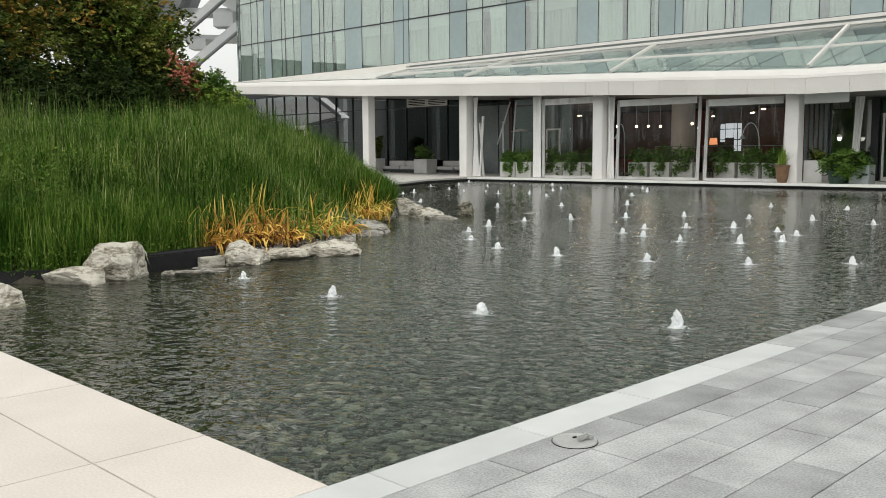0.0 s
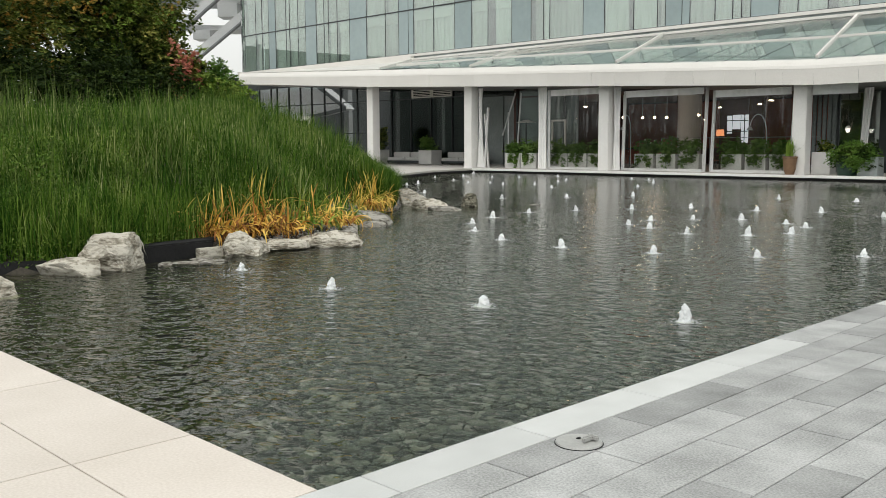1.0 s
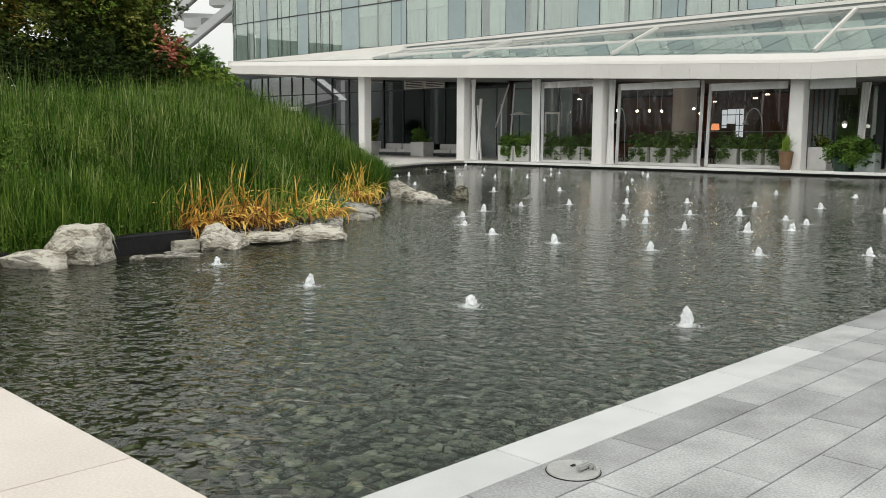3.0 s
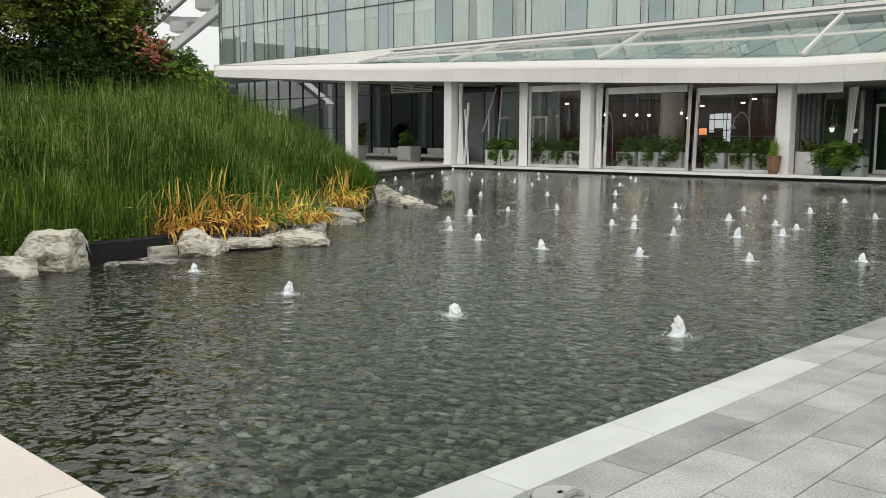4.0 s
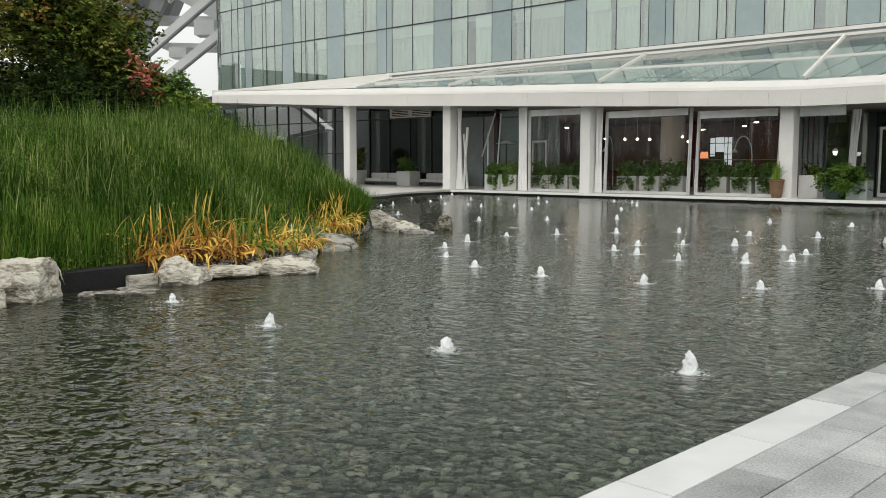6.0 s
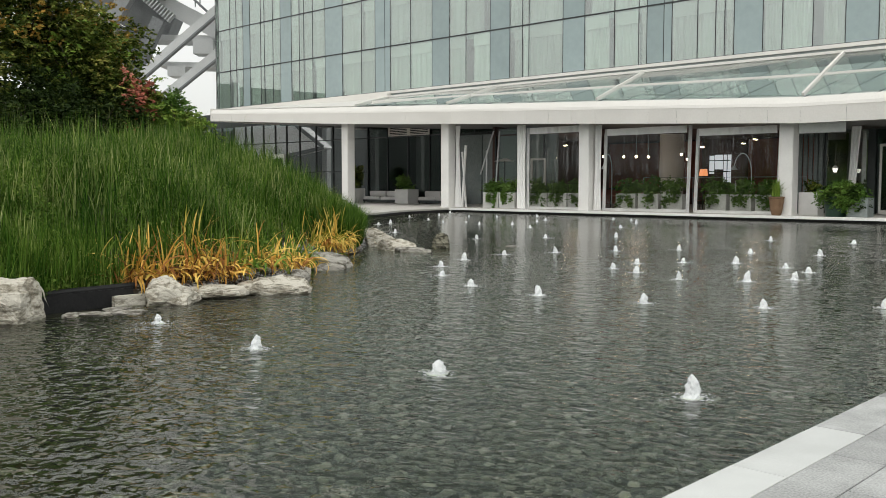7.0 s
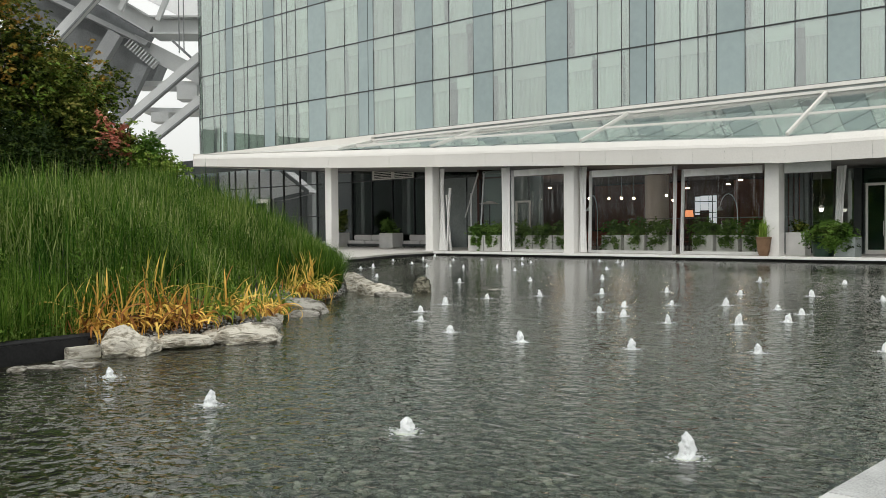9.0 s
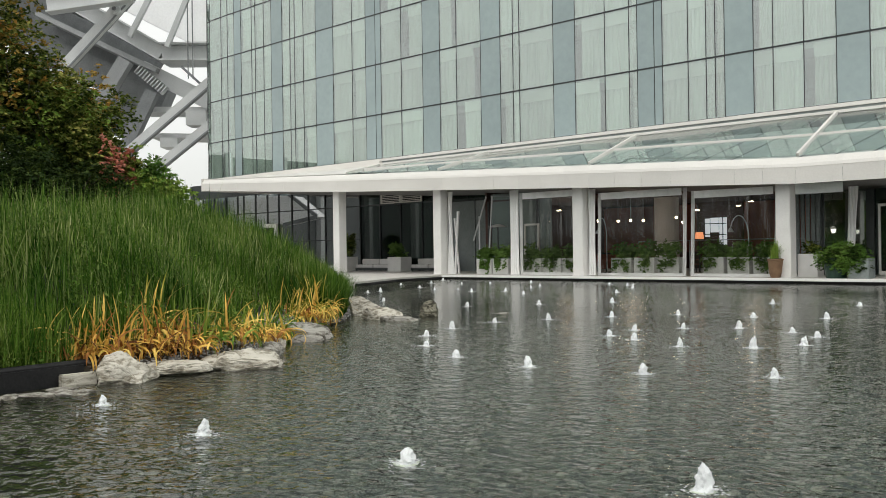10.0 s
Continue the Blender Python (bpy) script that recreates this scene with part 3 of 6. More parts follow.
def build_tower():
    tower = thing("hotel_tower", "curved hotel tower in pale green and blue-grey glass", "building")
    pts = tower_plan()
    blue = {i for i, p in enumerate(pts) if p[0] in BLUE}
    for f, (z0, z1) in enumerate(zip(FLOORS[:-1], FLOORS[1:])):
        for i, (a, b) in enumerate(zip(pts[:-1], pts[1:])):
            mid = Vector(((a[0] + b[0]) / 2, (a[1] + b[1]) / 2, 0))
            d = Vector((b[0] - a[0], b[1] - a[1], 0))
            yaw = math.degrees(math.atan2(d.y, d.x))
            m = pose(mid.x, mid.y, z0, 0, 0, yaw)
            w = d.length
            if i in blue:
                key = ("spandrel", round(w, 2), round(z1 - z0, 2))
                if key not in PIECES:
                    PIECES[key] = mesh_of("spandrel_panel", box(-w / 2 + 0.025, 0, 0.05, w / 2 - 0.025, 0.06, z1 - z0 - 0.05), M_SPANDREL)
                shared("spandrel_panel", PIECES[key], tower, m)
                continue
            key = ("pane", round(w, 2), round(z1 - z0, 2))
            if key not in PIECES:
                PIECES[key] = mesh_of("pane", box(-w / 2 + 0.025, 0.0, 0.05, w / 2 - 0.025, 0.02, z1 - z0 - 0.05), M_PANE)
            o = shared("pane", PIECES[key], tower, m)
            o.visible_shadow = False
            # a pleated curtain, drawn to a different width in each room
            bm = bmesh.new()
            n = max(6, int(w / 0.05))
            lo, hi = -w / 2 + 0.005, w / 2 - 0.005
            pick = rng.random()
            if pick < 0.13:
                lo += (hi - lo) * rng.uniform(0.1, 0.35)
            elif pick < 0.26:
                hi -= (hi - lo) * rng.uniform(0.1, 0.35)
            deep = rng.uniform(0.015, 0.05)
            rows = [[], [], [], []]
            for k in range(n + 1):
                x = lo + (hi - lo) * k / n
                y = 0.13 + deep * math.sin(k * 1.9 + i) + 0.02 * rng.normal()
                head = z1 - z0 - 0.85                      # a flat pelmet stands forward above the pleats
                for r_, co in enumerate(((x, y, 0.06), (x, y, head), (x, 0.055, head), (x, 0.05, z1 - z0 - 0.12))):
                    rows[r_].append(bm.verts.new(co))
            for k in range(n):
                for r_ in range(3):
                    bm.faces.new((rows[r_][k], rows[r_][k + 1], rows[r_ + 1][k + 1], rows[r_ + 1][k]))
            part("curtain", bm, M_CURTAIN, o)
    # rooms behind, slabs, mullions and floor bands
    for z in FLOORS:
        for a, b in zip(pts[:-1], pts[1:]):
            part("floor_band", bar((*a, z), (*b, z), 0.045, 0.08), M_FRAME, tower)
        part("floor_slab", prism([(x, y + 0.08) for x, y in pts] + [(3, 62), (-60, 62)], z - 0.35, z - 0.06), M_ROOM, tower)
    for i, (x, y) in enumerate(pts):
        n = 0.03 if i in blue or (i - 1) in blue else 0.04
        part("mullion", box(x - n / 2, y - 0.014, FLOORS[0], x + n / 2, y + 0.03, FLOORS[-1]), M_FRAME, tower)
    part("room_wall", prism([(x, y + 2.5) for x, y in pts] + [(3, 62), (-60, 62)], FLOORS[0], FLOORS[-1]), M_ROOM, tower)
    part("upper_storeys", prism([(x, y) for x, y in pts] + [(3, 62), (-60, 62)], FLOORS[-1] + 0.01, 44), M_SPANDREL, tower)


# ---------------------------------------------------------------- canopy
LIP_BOTTOM = [(-63.0, 6.70), (-45.8, 5.67), (-36.0, 5.23), (-25.9, 4.77), (-14.6, 4.28), (8.0, 4.28)]
LIP_TOP = [(-63.0, 7.60), (-44.9, 6.80), (-35.7, 6.39), (-25.7, 5.96), (-14.7, 5.46), (8.0, 5.46)]
LIP_JOINTS = [-63.0, -58.0, -52.0, -46.0, -40.0, -36.0, -32.0, -30.2, -28.6, -27.05, -25.51, -23.91, -22.33, -20.73, -19.06, -17.43, -16.1, -14.6,
              -12.6, -10.92, -9.2, -7.5, -5.8, -4.1, -2.4, -0.7, 1.0, 3.0, 5.5, 8.0]


def along(line, x):
    return float(np.interp(x, [p[0] for p in line], [p[1] for p in line]))


def roof_top(x):
    return 7.85


def quad_plate(corners, thick, bm=None):
    """A plate over four corners (bmesh), given thickness downwards along its normal."""
    bm = bm or bmesh.new()
    c = [Vector(p) for p in corners]
    n = (c[1] - c[0]).cross(c[3] - c[0]).normalized() * thick
    top = [bm.verts.new(p) for p in c]
    low = [bm.verts.new(p - n) for p in c]
    bm.faces.new(top)
    bm.faces.new(low[::-1])
    for i in range(4):
        bm.faces.new((top[i], low[i], low[(i + 1) % 4], top[(i + 1) % 4]))
    bmesh.ops.recalc_face_normals(bm, faces=bm.faces)
    return bm


def build_canopy():
    canopy = thing("entrance_canopy", "long sloping white canopy with a glazed roof", "canopy")
    for a, b in zip(LIP_JOINTS[:-1], LIP_JOINTS[1:]):
        bm = bmesh.new()
        g = 0.005
        la, lb, ta, tb = along(LIP_BOTTOM, a), along(LIP_BOTTOM, b), along(LIP_TOP, a), along(LIP_TOP, b)
        ma, mb = la + (ta - la) * 0.62, lb + (tb - lb) * 0.62
        quad_plate([(a + g, FRONT, la), (b - g, FRONT, lb), (b - g, FRONT, mb), (a + g, FRONT, ma)], 0.08, bm)
        part("fascia_panel", bm, M_WHITE, canopy)
        # the smooth roll above leans back in three facets
        bm = bmesh.new()
        for k in range(3):
            f0, f1 = k / 3, (k + 1) / 3
            d0, d1 = 0.26 * f0 ** 1.6, 0.26 * f1 ** 1.6
            quad_plate([(a, FRONT - 0.01 + d0, ma + (ta - ma) * f0), (b, FRONT - 0.01 + d0, mb + (tb - mb) * f0), (b, FRONT - 0.01 + d1, mb + (tb - mb) * f1), (a, FRONT - 0.01 + d1, ma + (ta - ma) * f1)], 0.05, bm)
        part("gutter_roll", bm, M_WHITE, canopy)
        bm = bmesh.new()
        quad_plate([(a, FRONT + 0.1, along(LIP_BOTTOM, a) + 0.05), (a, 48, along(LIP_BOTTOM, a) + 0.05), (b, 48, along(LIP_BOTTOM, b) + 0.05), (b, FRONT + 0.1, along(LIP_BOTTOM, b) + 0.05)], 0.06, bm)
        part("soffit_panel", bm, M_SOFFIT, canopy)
    bm = bmesh.new()
    for a, b in zip(LIP_JOINTS[:-1], LIP_JOINTS[1:]):
        quad_plate([(a, FRONT + 0.012, along(LIP_BOTTOM, a) + 0.02), (b, FRONT + 0.012, along(LIP_BOTTOM, b) + 0.02), (b, FRONT + 0.012, along(LIP_BOTTOM, b) + 0.6), (a, FRONT + 0.012, along(LIP_BOTTOM, a) + 0.55)], 0.06, bm)
    part("fascia_backing", bm, M_FRAME, canopy)
    # roof planes: white on the left, glass from the slanting edge on
    y0, y1 = FRONT + 0.24, 44.0

    def low(x, up=0.0):
        return (x, y0, along(LIP_TOP, x) + 0.08 + up)

    def high(x, up=0.0):
        return (x, y1, roof_top(x) + up)

    xs = [-63.0, -58, -52, -45.2]
    for a, b in zip(xs[:-1], xs[1:]):
        part("roof_panel", quad_plate([low(a), low(b), high(-46.9 if b > -46 else b), high(a)], 0.06), M_WHITE, canopy)
    rafters = [-45.2, -36.6, -25.6, -14.6, -3.6, 7.9]
    for a, b in zip(rafters[:-1], rafters[1:]):
        la, lb, ha, hb = (Vector(p) for p in (low(a), low(b), high(-46.9 if a < -45 else a), high(b)))
        for s, e in ((0.0, 0.46), (0.5, 1.0)):
            o = part("roof_pane", quad_plate([la.lerp(ha, s), lb.lerp(hb, s), lb.lerp(hb, e), la.lerp(ha, e)], 0.03), M_ROOFGLASS, canopy)
            o.visible_shadow = False
        part("purlin", bar(la.lerp(ha, 0.48), lb.lerp(hb, 0.48), 0.075, 0.12), M_WHITE, canopy)
        # dark lattice struts under the glass
        n = max(3, int((b - a) / 1.5))
        for k in range(n):
            s0, s1 = k / n, (k + 1.6) / n
            if s1 > 1:
                continue
            p, q = la.lerp(lb, s0), ha.lerp(hb, s1)
            part("lattice_strut", bar(p - Vector((0, 0, 0.12)), q - Vector((0, 0, 0.12)), 0.05, 0.05), M_STEEL_DARK, canopy)
        bmx = quad_plate([la - Vector((0, 0, 0.55)), lb - Vector((0, 0, 0.55)), hb - Vector((0, 0, 0.55)), ha - Vector((0, 0, 0.55))], 0.04)
        part("ceiling_panel", bmx, M_CEIL, canopy)
    for x in rafters:
        part("rafter", bar(low(x, 0.02), high(-46.9 if x < -45 else x, 0.02), 0.13, 0.16), M_WHITE, canopy)
    part("roof_curb", box(-69.5, 43.95, 7.78, -46.95, 44.44, 8.16), M_WHITE, canopy)
    part("roof_curb", box(-46.94, 43.98, 7.86, 8, 44.3, 8.0), M_WHITE, canopy)
    part("curb_recess", box(-46.94, 44.302, 7.8, 8, 44.44, 8.158), M_SCREEN, canopy)
    part("roof_curb", box(-69.5, 44.2, 8.16, 8, 44.46, 8.34), M_WHITE, canopy)
    part("left_return", box(-63.1, FRONT + 0.05, 6.68, -63.0, 46, 7.7), M_WHITE, canopy)


def build_column(x, top):
    col = thing("column", "square pale painted concrete column under the canopy", "column", "columns under the canopy")
    part("shaft", box(x - 0.33, COLS - 0.33, DECK + 0.004, x + 0.33, COLS + 0.33, top, 0.025), M_COLUMN, col)
    part("base_plate", box(x - 0.36, COLS - 0.36, DECK + 0.003, x + 0.36, COLS + 0.36, DECK + 0.05), M_COLUMN, col)


# ---------------------------------------------------------------- glass walls under the canopy
def build_lobby():
    wall = tagged(new("wall_lobby_glass"), "dark lobby curtain wall with thin black mullions", "glass wall", kind="structure")
    y, top = 48.0, 7.0
    xs = [-79.2, -77.2, -75.2, -73.2, -71.2, -70.2, -68.28, -66.43, -64.71, -62.8, -60.47, -58.17, -56.0, -53.71, -51.33, -48.98, -46.62, -44.3, -42.0, -39.7, -37.3]
    for a, b in zip(xs[:-1], xs[1:]):
        for z0, z1 in ((DECK + 0.05, 2.6), (2.66, 5.26), (5.34, top)) if a < -54 else ((DECK + 0.05, 5.26), (5.34, top)):
            part("pane", box(a + 0.03, y, z0, b - 0.03, y + 0.03, z1), M_BLUEGLASS if a < -54 else M_DARKGLASS, wall)
    for x in xs:
        part("mullion", box(x - 0.035, y - 0.08, DECK, x + 0.035, y + 0.1, top), M_FRAME, wall)
    for z, end in ((2.63, -53.71), (5.3, -37.3)):
        part("transom", box(-79.2, y - 0.05, z - 0.04, end, y + 0.06, z + 0.04), M_FRAME, wall)
    for a, b in ((-44.1, -41.1), (-41.0, -37.4)):
        part("screen_panel", box(a, y - 0.3, DECK + 0.01, b, y - 0.22, 5.1), M_SCREEN, wall)
    part("screen_rail", box(-44.1, y - 0.32, 5.11, -37.4, y - 0.2, 5.2), M_FRAME, wall)
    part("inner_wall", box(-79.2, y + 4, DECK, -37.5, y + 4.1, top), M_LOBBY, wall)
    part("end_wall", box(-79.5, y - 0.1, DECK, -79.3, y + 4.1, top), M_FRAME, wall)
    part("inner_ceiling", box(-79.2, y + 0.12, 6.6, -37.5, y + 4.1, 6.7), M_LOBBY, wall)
    part("bulkhead", box(-79.4, y - 0.12, top + 0.005, -58.0, y + 0.1, top + 1.4), M_FRAME, wall)
    door = tagged(new("door_1"), "white-framed dark service door beside the lobby glass", "door", kind="structure")
    part("door_frame", box(-66.5, y - 0.35, 3.9, -64.7, y - 0.15, 4.25), M_WHITE, door)
    part("door_frame", box(-64.95, y - 0.35, DECK + 0.01, -64.7, y - 0.15, 3.89), M_WHITE, door)
    part("door_leaf", box(-66.4, y - 0.2, DECK + 0.01, -64.97, y - 0.14, 3.88), M_BLACK, door)
    for x0 in (-51.02, -48.72):
        vent = thing("louvre_vent", "white louvred ventilation grille above the glass", "vent", "vents above the lobby glass")
        x1 = x0 + 2.22
        part("frame", box(x0, y - 0.25, 5.33, x1, y - 0.12, 5.42), M_WHITE, vent)
        part("frame", box(x0, y - 0.25, 6.1, x1, y - 0.12, 6.2), M_WHITE, vent)
        part("frame", box(x0, y - 0.25, 5.425, x0 + 0.08, y - 0.12, 6.095), M_WHITE, vent)
        part("frame", box(x1 - 0.08, y - 0.25, 5.425, x1, y - 0.12, 6.095), M_WHITE, vent)
        part("backing", box(x0 + 0.02, y - 0.11, 5.35, x1 - 0.02, y - 0.09, 6.18), M_BLACK, vent)
        for k in range(5):
            z = 5.5 + 0.13 * k
            part("slat", bar((x0 + 0.09, y - 0.18, z), (x1 - 0.09, y - 0.18, z), 0.1, 0.05), M_WHITE, vent)


def foliage(n, centre, radius, size, mat, name, parent, squash=(1, 1, 1), seed=1, hollow=0.3, lumps=14, spray=9):
    """Leaves gathered in small drooping sprays on the outside of uneven clumps that make up a rounded crown."""
    r = np.random.default_rng(seed)
    heads = r.normal(0, 1, (lumps, 3))
    heads /= np.linalg.norm(heads, axis=1)[:, None]
    heads *= r.uniform(hollow, 0.85, (lumps, 1))
    width = r.uniform(0.18, 0.42, lumps)
    twigs = max(1, n // spray)
    which = r.integers(0, lumps, twigs)
    out = r.normal(0, 1, (twigs, 3))
    out[:, 2] += 0.35
    out /= np.linalg.norm(out, axis=1)[:, None]
    root = heads[which] + out * (width[which] * r.uniform(0.45, 1.05, twigs) ** 0.5)[:, None]
    root = root * np.array(squash) * radius
    # each twig runs outwards and bends down; leaves sit along both its sides, lying nearly flat
    run = out + np.array([0, 0, -0.45]) + r.normal(0, 0.35, (twigs, 3))
    run /= np.linalg.norm(run, axis=1)[:, None]
    side = np.cross(run, np.array([0, 0, 1.0]))
    side /= np.linalg.norm(side, axis=1)[:, None] + 1e-6
    n = twigs * spray
    t = np.repeat(np.arange(twigs), spray)
    s_ = r.uniform(-1, 1, n)
    k = size * r.uniform(0.6, 1.35, n)[:, None]
    p = root[t] + run[t] * (r.uniform(-0.4, 2.6, n) * size)[:, None] + side[t] * (s_ * size * 1.5)[:, None] + r.normal(0, 0.35 * size, (n, 3)) + np.array(centre)
    a = side[t] * np.sign(s_)[:, None] + run[t] * 0.6 + r.normal(0, 0.4, (n, 3))
    a /= np.linalg.norm(a, axis=1)[:, None]
    up = out[t] * 0.6 + np.array([0, 0, 0.9]) + r.normal(0, 0.45, (n, 3))
    b = np.cross(up, a)
    b /= np.linalg.norm(b, axis=1)[:, None] + 1e-6
    fold = np.cross(a, b) * k * 0.14
    v = np.stack([p - a * k, p + b * k * 0.55 + fold, p + a * k, p - b * k * 0.55 + fold], 1).reshape(-1, 3)
    ob = new(name, arrays_mesh(name, v, np.arange(4 * n).reshape(n, 4), mat))
    ob.parent = parent
    return ob


def planter_box(x0, y0, x1, y1, z1, label, group="planters on the terrace", name="planter", mat=None):
    p = thing(name, label, "planter", group)
    t = 0.06
    z0 = DECK + 0.005
    m = mat or M_PLANTER
    part("side_panel", box(x0, y0, z0, x1, y0 + t, z1, 0.008), m, p)
    part("side_panel", box(x0, y1 - t, z0, x1, y1, z1, 0.008), m, p)
    part("end_panel", box(x0, y0 + t, z0, x0 + t, y1 - t, z1), m, p)
    part("end_panel", box(x1 - t, y0 + t, z0, x1, y1 - t, z1), m, p)
    part("soil", box(x0 + t, y0 + t, z0, x1 - t, y1 - t, z1 - 0.06), M_EARTH, p)
    return p


def sofa(x0, y, w):
    s = thing("outdoor_sofa", "low light grey cushioned terrace sofa", "sofa", "sofas on the terrace")
    z = DECK
    part("base", box(x0, y - 0.45, z + 0.1, x0 + w, y + 0.45, z + 0.26, 0.02), M_FRAME, s)
    for dx in (0.08, w - 0.14):
        for dy in (-0.4, 0.34):
            part("leg", box(x0 + dx, y + dy, z + 0.005, x0 + dx + 0.06, y + dy + 0.06, z + 0.1), M_FRAME, s)
    n = 2
    for k in range(n):
        a, b = x0 + w * k / n, x0 + w * (k + 1) / n
        part("seat_cushion", box(a + 0.02, y - 0.44, z + 0.265, b - 0.02, y + 0.25, z + 0.5, 0.05), M_CUSHION, s)
        part("back_cushion", box(a + 0.04, y + 0.2, z + 0.505, b - 0.04, y + 0.44, z + 0.92, 0.06), M_CUSHION, s)
    return s


def furnish_terrace():
    sofa(-51.8, 46.2, 4.0)
    sofa(-45.66, 46.2, 3.6)
    planter_box(-47.3, 45.0, -45.9, 46.1, 1.2, "square pale concrete planter between the sofas")
    bush = thing("potted_shrub", "dark green leafy shrub in a concrete planter", "shrub", "shrubs on the terrace")
    foliage(900, (-46.6, 45.5, 1.75), 0.85, 0.1, M_IVY, "leaves", bush, (1, 0.7, 0.9), 5)
    planter_box(-53.2, 45.0, -51.9, 46.1, 1.25, "square pale concrete planter beside the sofa")
    bush = thing("potted_shrub", "large dark shrub behind the sofa", "shrub", "shrubs on the terrace")
    foliage(1600, (-52.5, 45.6, 2.0), 1.1, 0.1, M_LEAF, "leaves", bush, (1.0, 0.6, 1.0), 6)
    # planters behind the clear sheets, ivy hanging over them
    k = 0
    for x0, x1 in ((-34.9, -33.7), (-33.6, -32.4), (-31.4, -30.0), (-29.9, -28.6), (-28.5, -27.3), (-25.3, -24.1), (-23.9, -22.7), (-22.5, -21.3), (-20.0, -18.9), (-18.7, -17.6), (-17.4, -16.4)):
        k += 1
        planter_box(x0, 40.9, x1, 41.5, 1.08, "pale concrete trough planter with trailing ivy", "ivy planters behind the clear sheets")
        ivy = thing("ivy", "trailing green ivy spilling over a trough", "plant", "ivy over the planters")
        mid = (x0 + x1) / 2
        foliage(1500, (mid, 41.1, 1.36), 0.9, 0.075, M_IVY, "leaves", ivy, (1.0, 0.45, 0.62), 20 + k, 0.1, 26)
        for j in range(6):
            x = x0 + 0.2 + (x1 - x0 - 0.4) * rng.random()
            drop = rng.uniform(0.35, 0.8)
            tagged(foliage(130, (x, 40.84, 1.05 - drop / 2), drop * 0.7, 0.055, M_IVY, "trailing_shoot", ivy, (0.4, 0.1, 1.0), 60 + 4 * k + j, 0.1, 9), kind="stuff")


def fold_sheet(x0, x1, y, z0, z1, mat, parent, name, folds=6, deep=0.05, lean=0.0, gather=0.0, seed=0):
    """A hanging sheet with soft vertical folds."""
    bm = bmesh.new()
    n, rows = folds * 6, 8
    grid = []
    for r in range(rows + 1):
        t = r / rows
        row = []
        for k in range(n + 1):
            s = k / n
            w = 1 - gather * math.sin(math.pi * t)
            x = x0 + (x1 - x0) * (0.5 + (s - 0.5) * w) + lean * t
            row.append(bm.verts.new((x, y + deep * math.sin(s * folds * 6.283 + seed + 0.8 * t), z0 + (z1 - z0) * t)))
        grid.append(row)
    for r in range(rows):
        for k in range(n):
            bm.faces.new((grid[r][k], grid[r][k + 1], grid[r + 1][k + 1], grid[r + 1][k]))
    o = part(name, bm, mat, parent, smooth=True)
    return o


def clear_sheet(x0, x1, seed, lean=0.0):
    """One roll-down sheet: clear vinyl with opaque borders, hung between the columns."""
    y = COLS + 0.08
    top = min(along(LIP_BOTTOM, x0), along(LIP_BOTTOM, x1)) - 0.02
    s = thing("clear_enclosure_sheet", "clear vinyl weather sheet with pale cloth borders", "curtain", "clear sheets between the columns")
    v = fold_sheet(x0 + 0.2, x1 - 0.2, y, DECK + 0.16, top - 0.36, M_VINYL, s, "clear_panel", 5, 0.015, seed=seed)
    v.visible_shadow = False
    fold_sheet(x0, x0 + 0.2, y, DECK + 0.02, top, M_BORDER, s, "side_border", 2, 0.04, lean, seed=seed)
    fold_sheet(x1 - 0.2, x1, y, DECK + 0.02, top, M_BORDER, s, "side_border", 2, 0.04, lean, seed=seed + 1)
    fold_sheet(x0 + 0.2, x1 - 0.2, y, top - 0.36, top, M_CLOTH, s, "top_valance", 7, 0.035, seed=seed)
    fold_sheet(x0 + 0.2, x1 - 0.2, y, DECK + 0.02, DECK + 0.16, M_BORDER, s, "bottom_border", 3, 0.012, seed=seed)
    return s


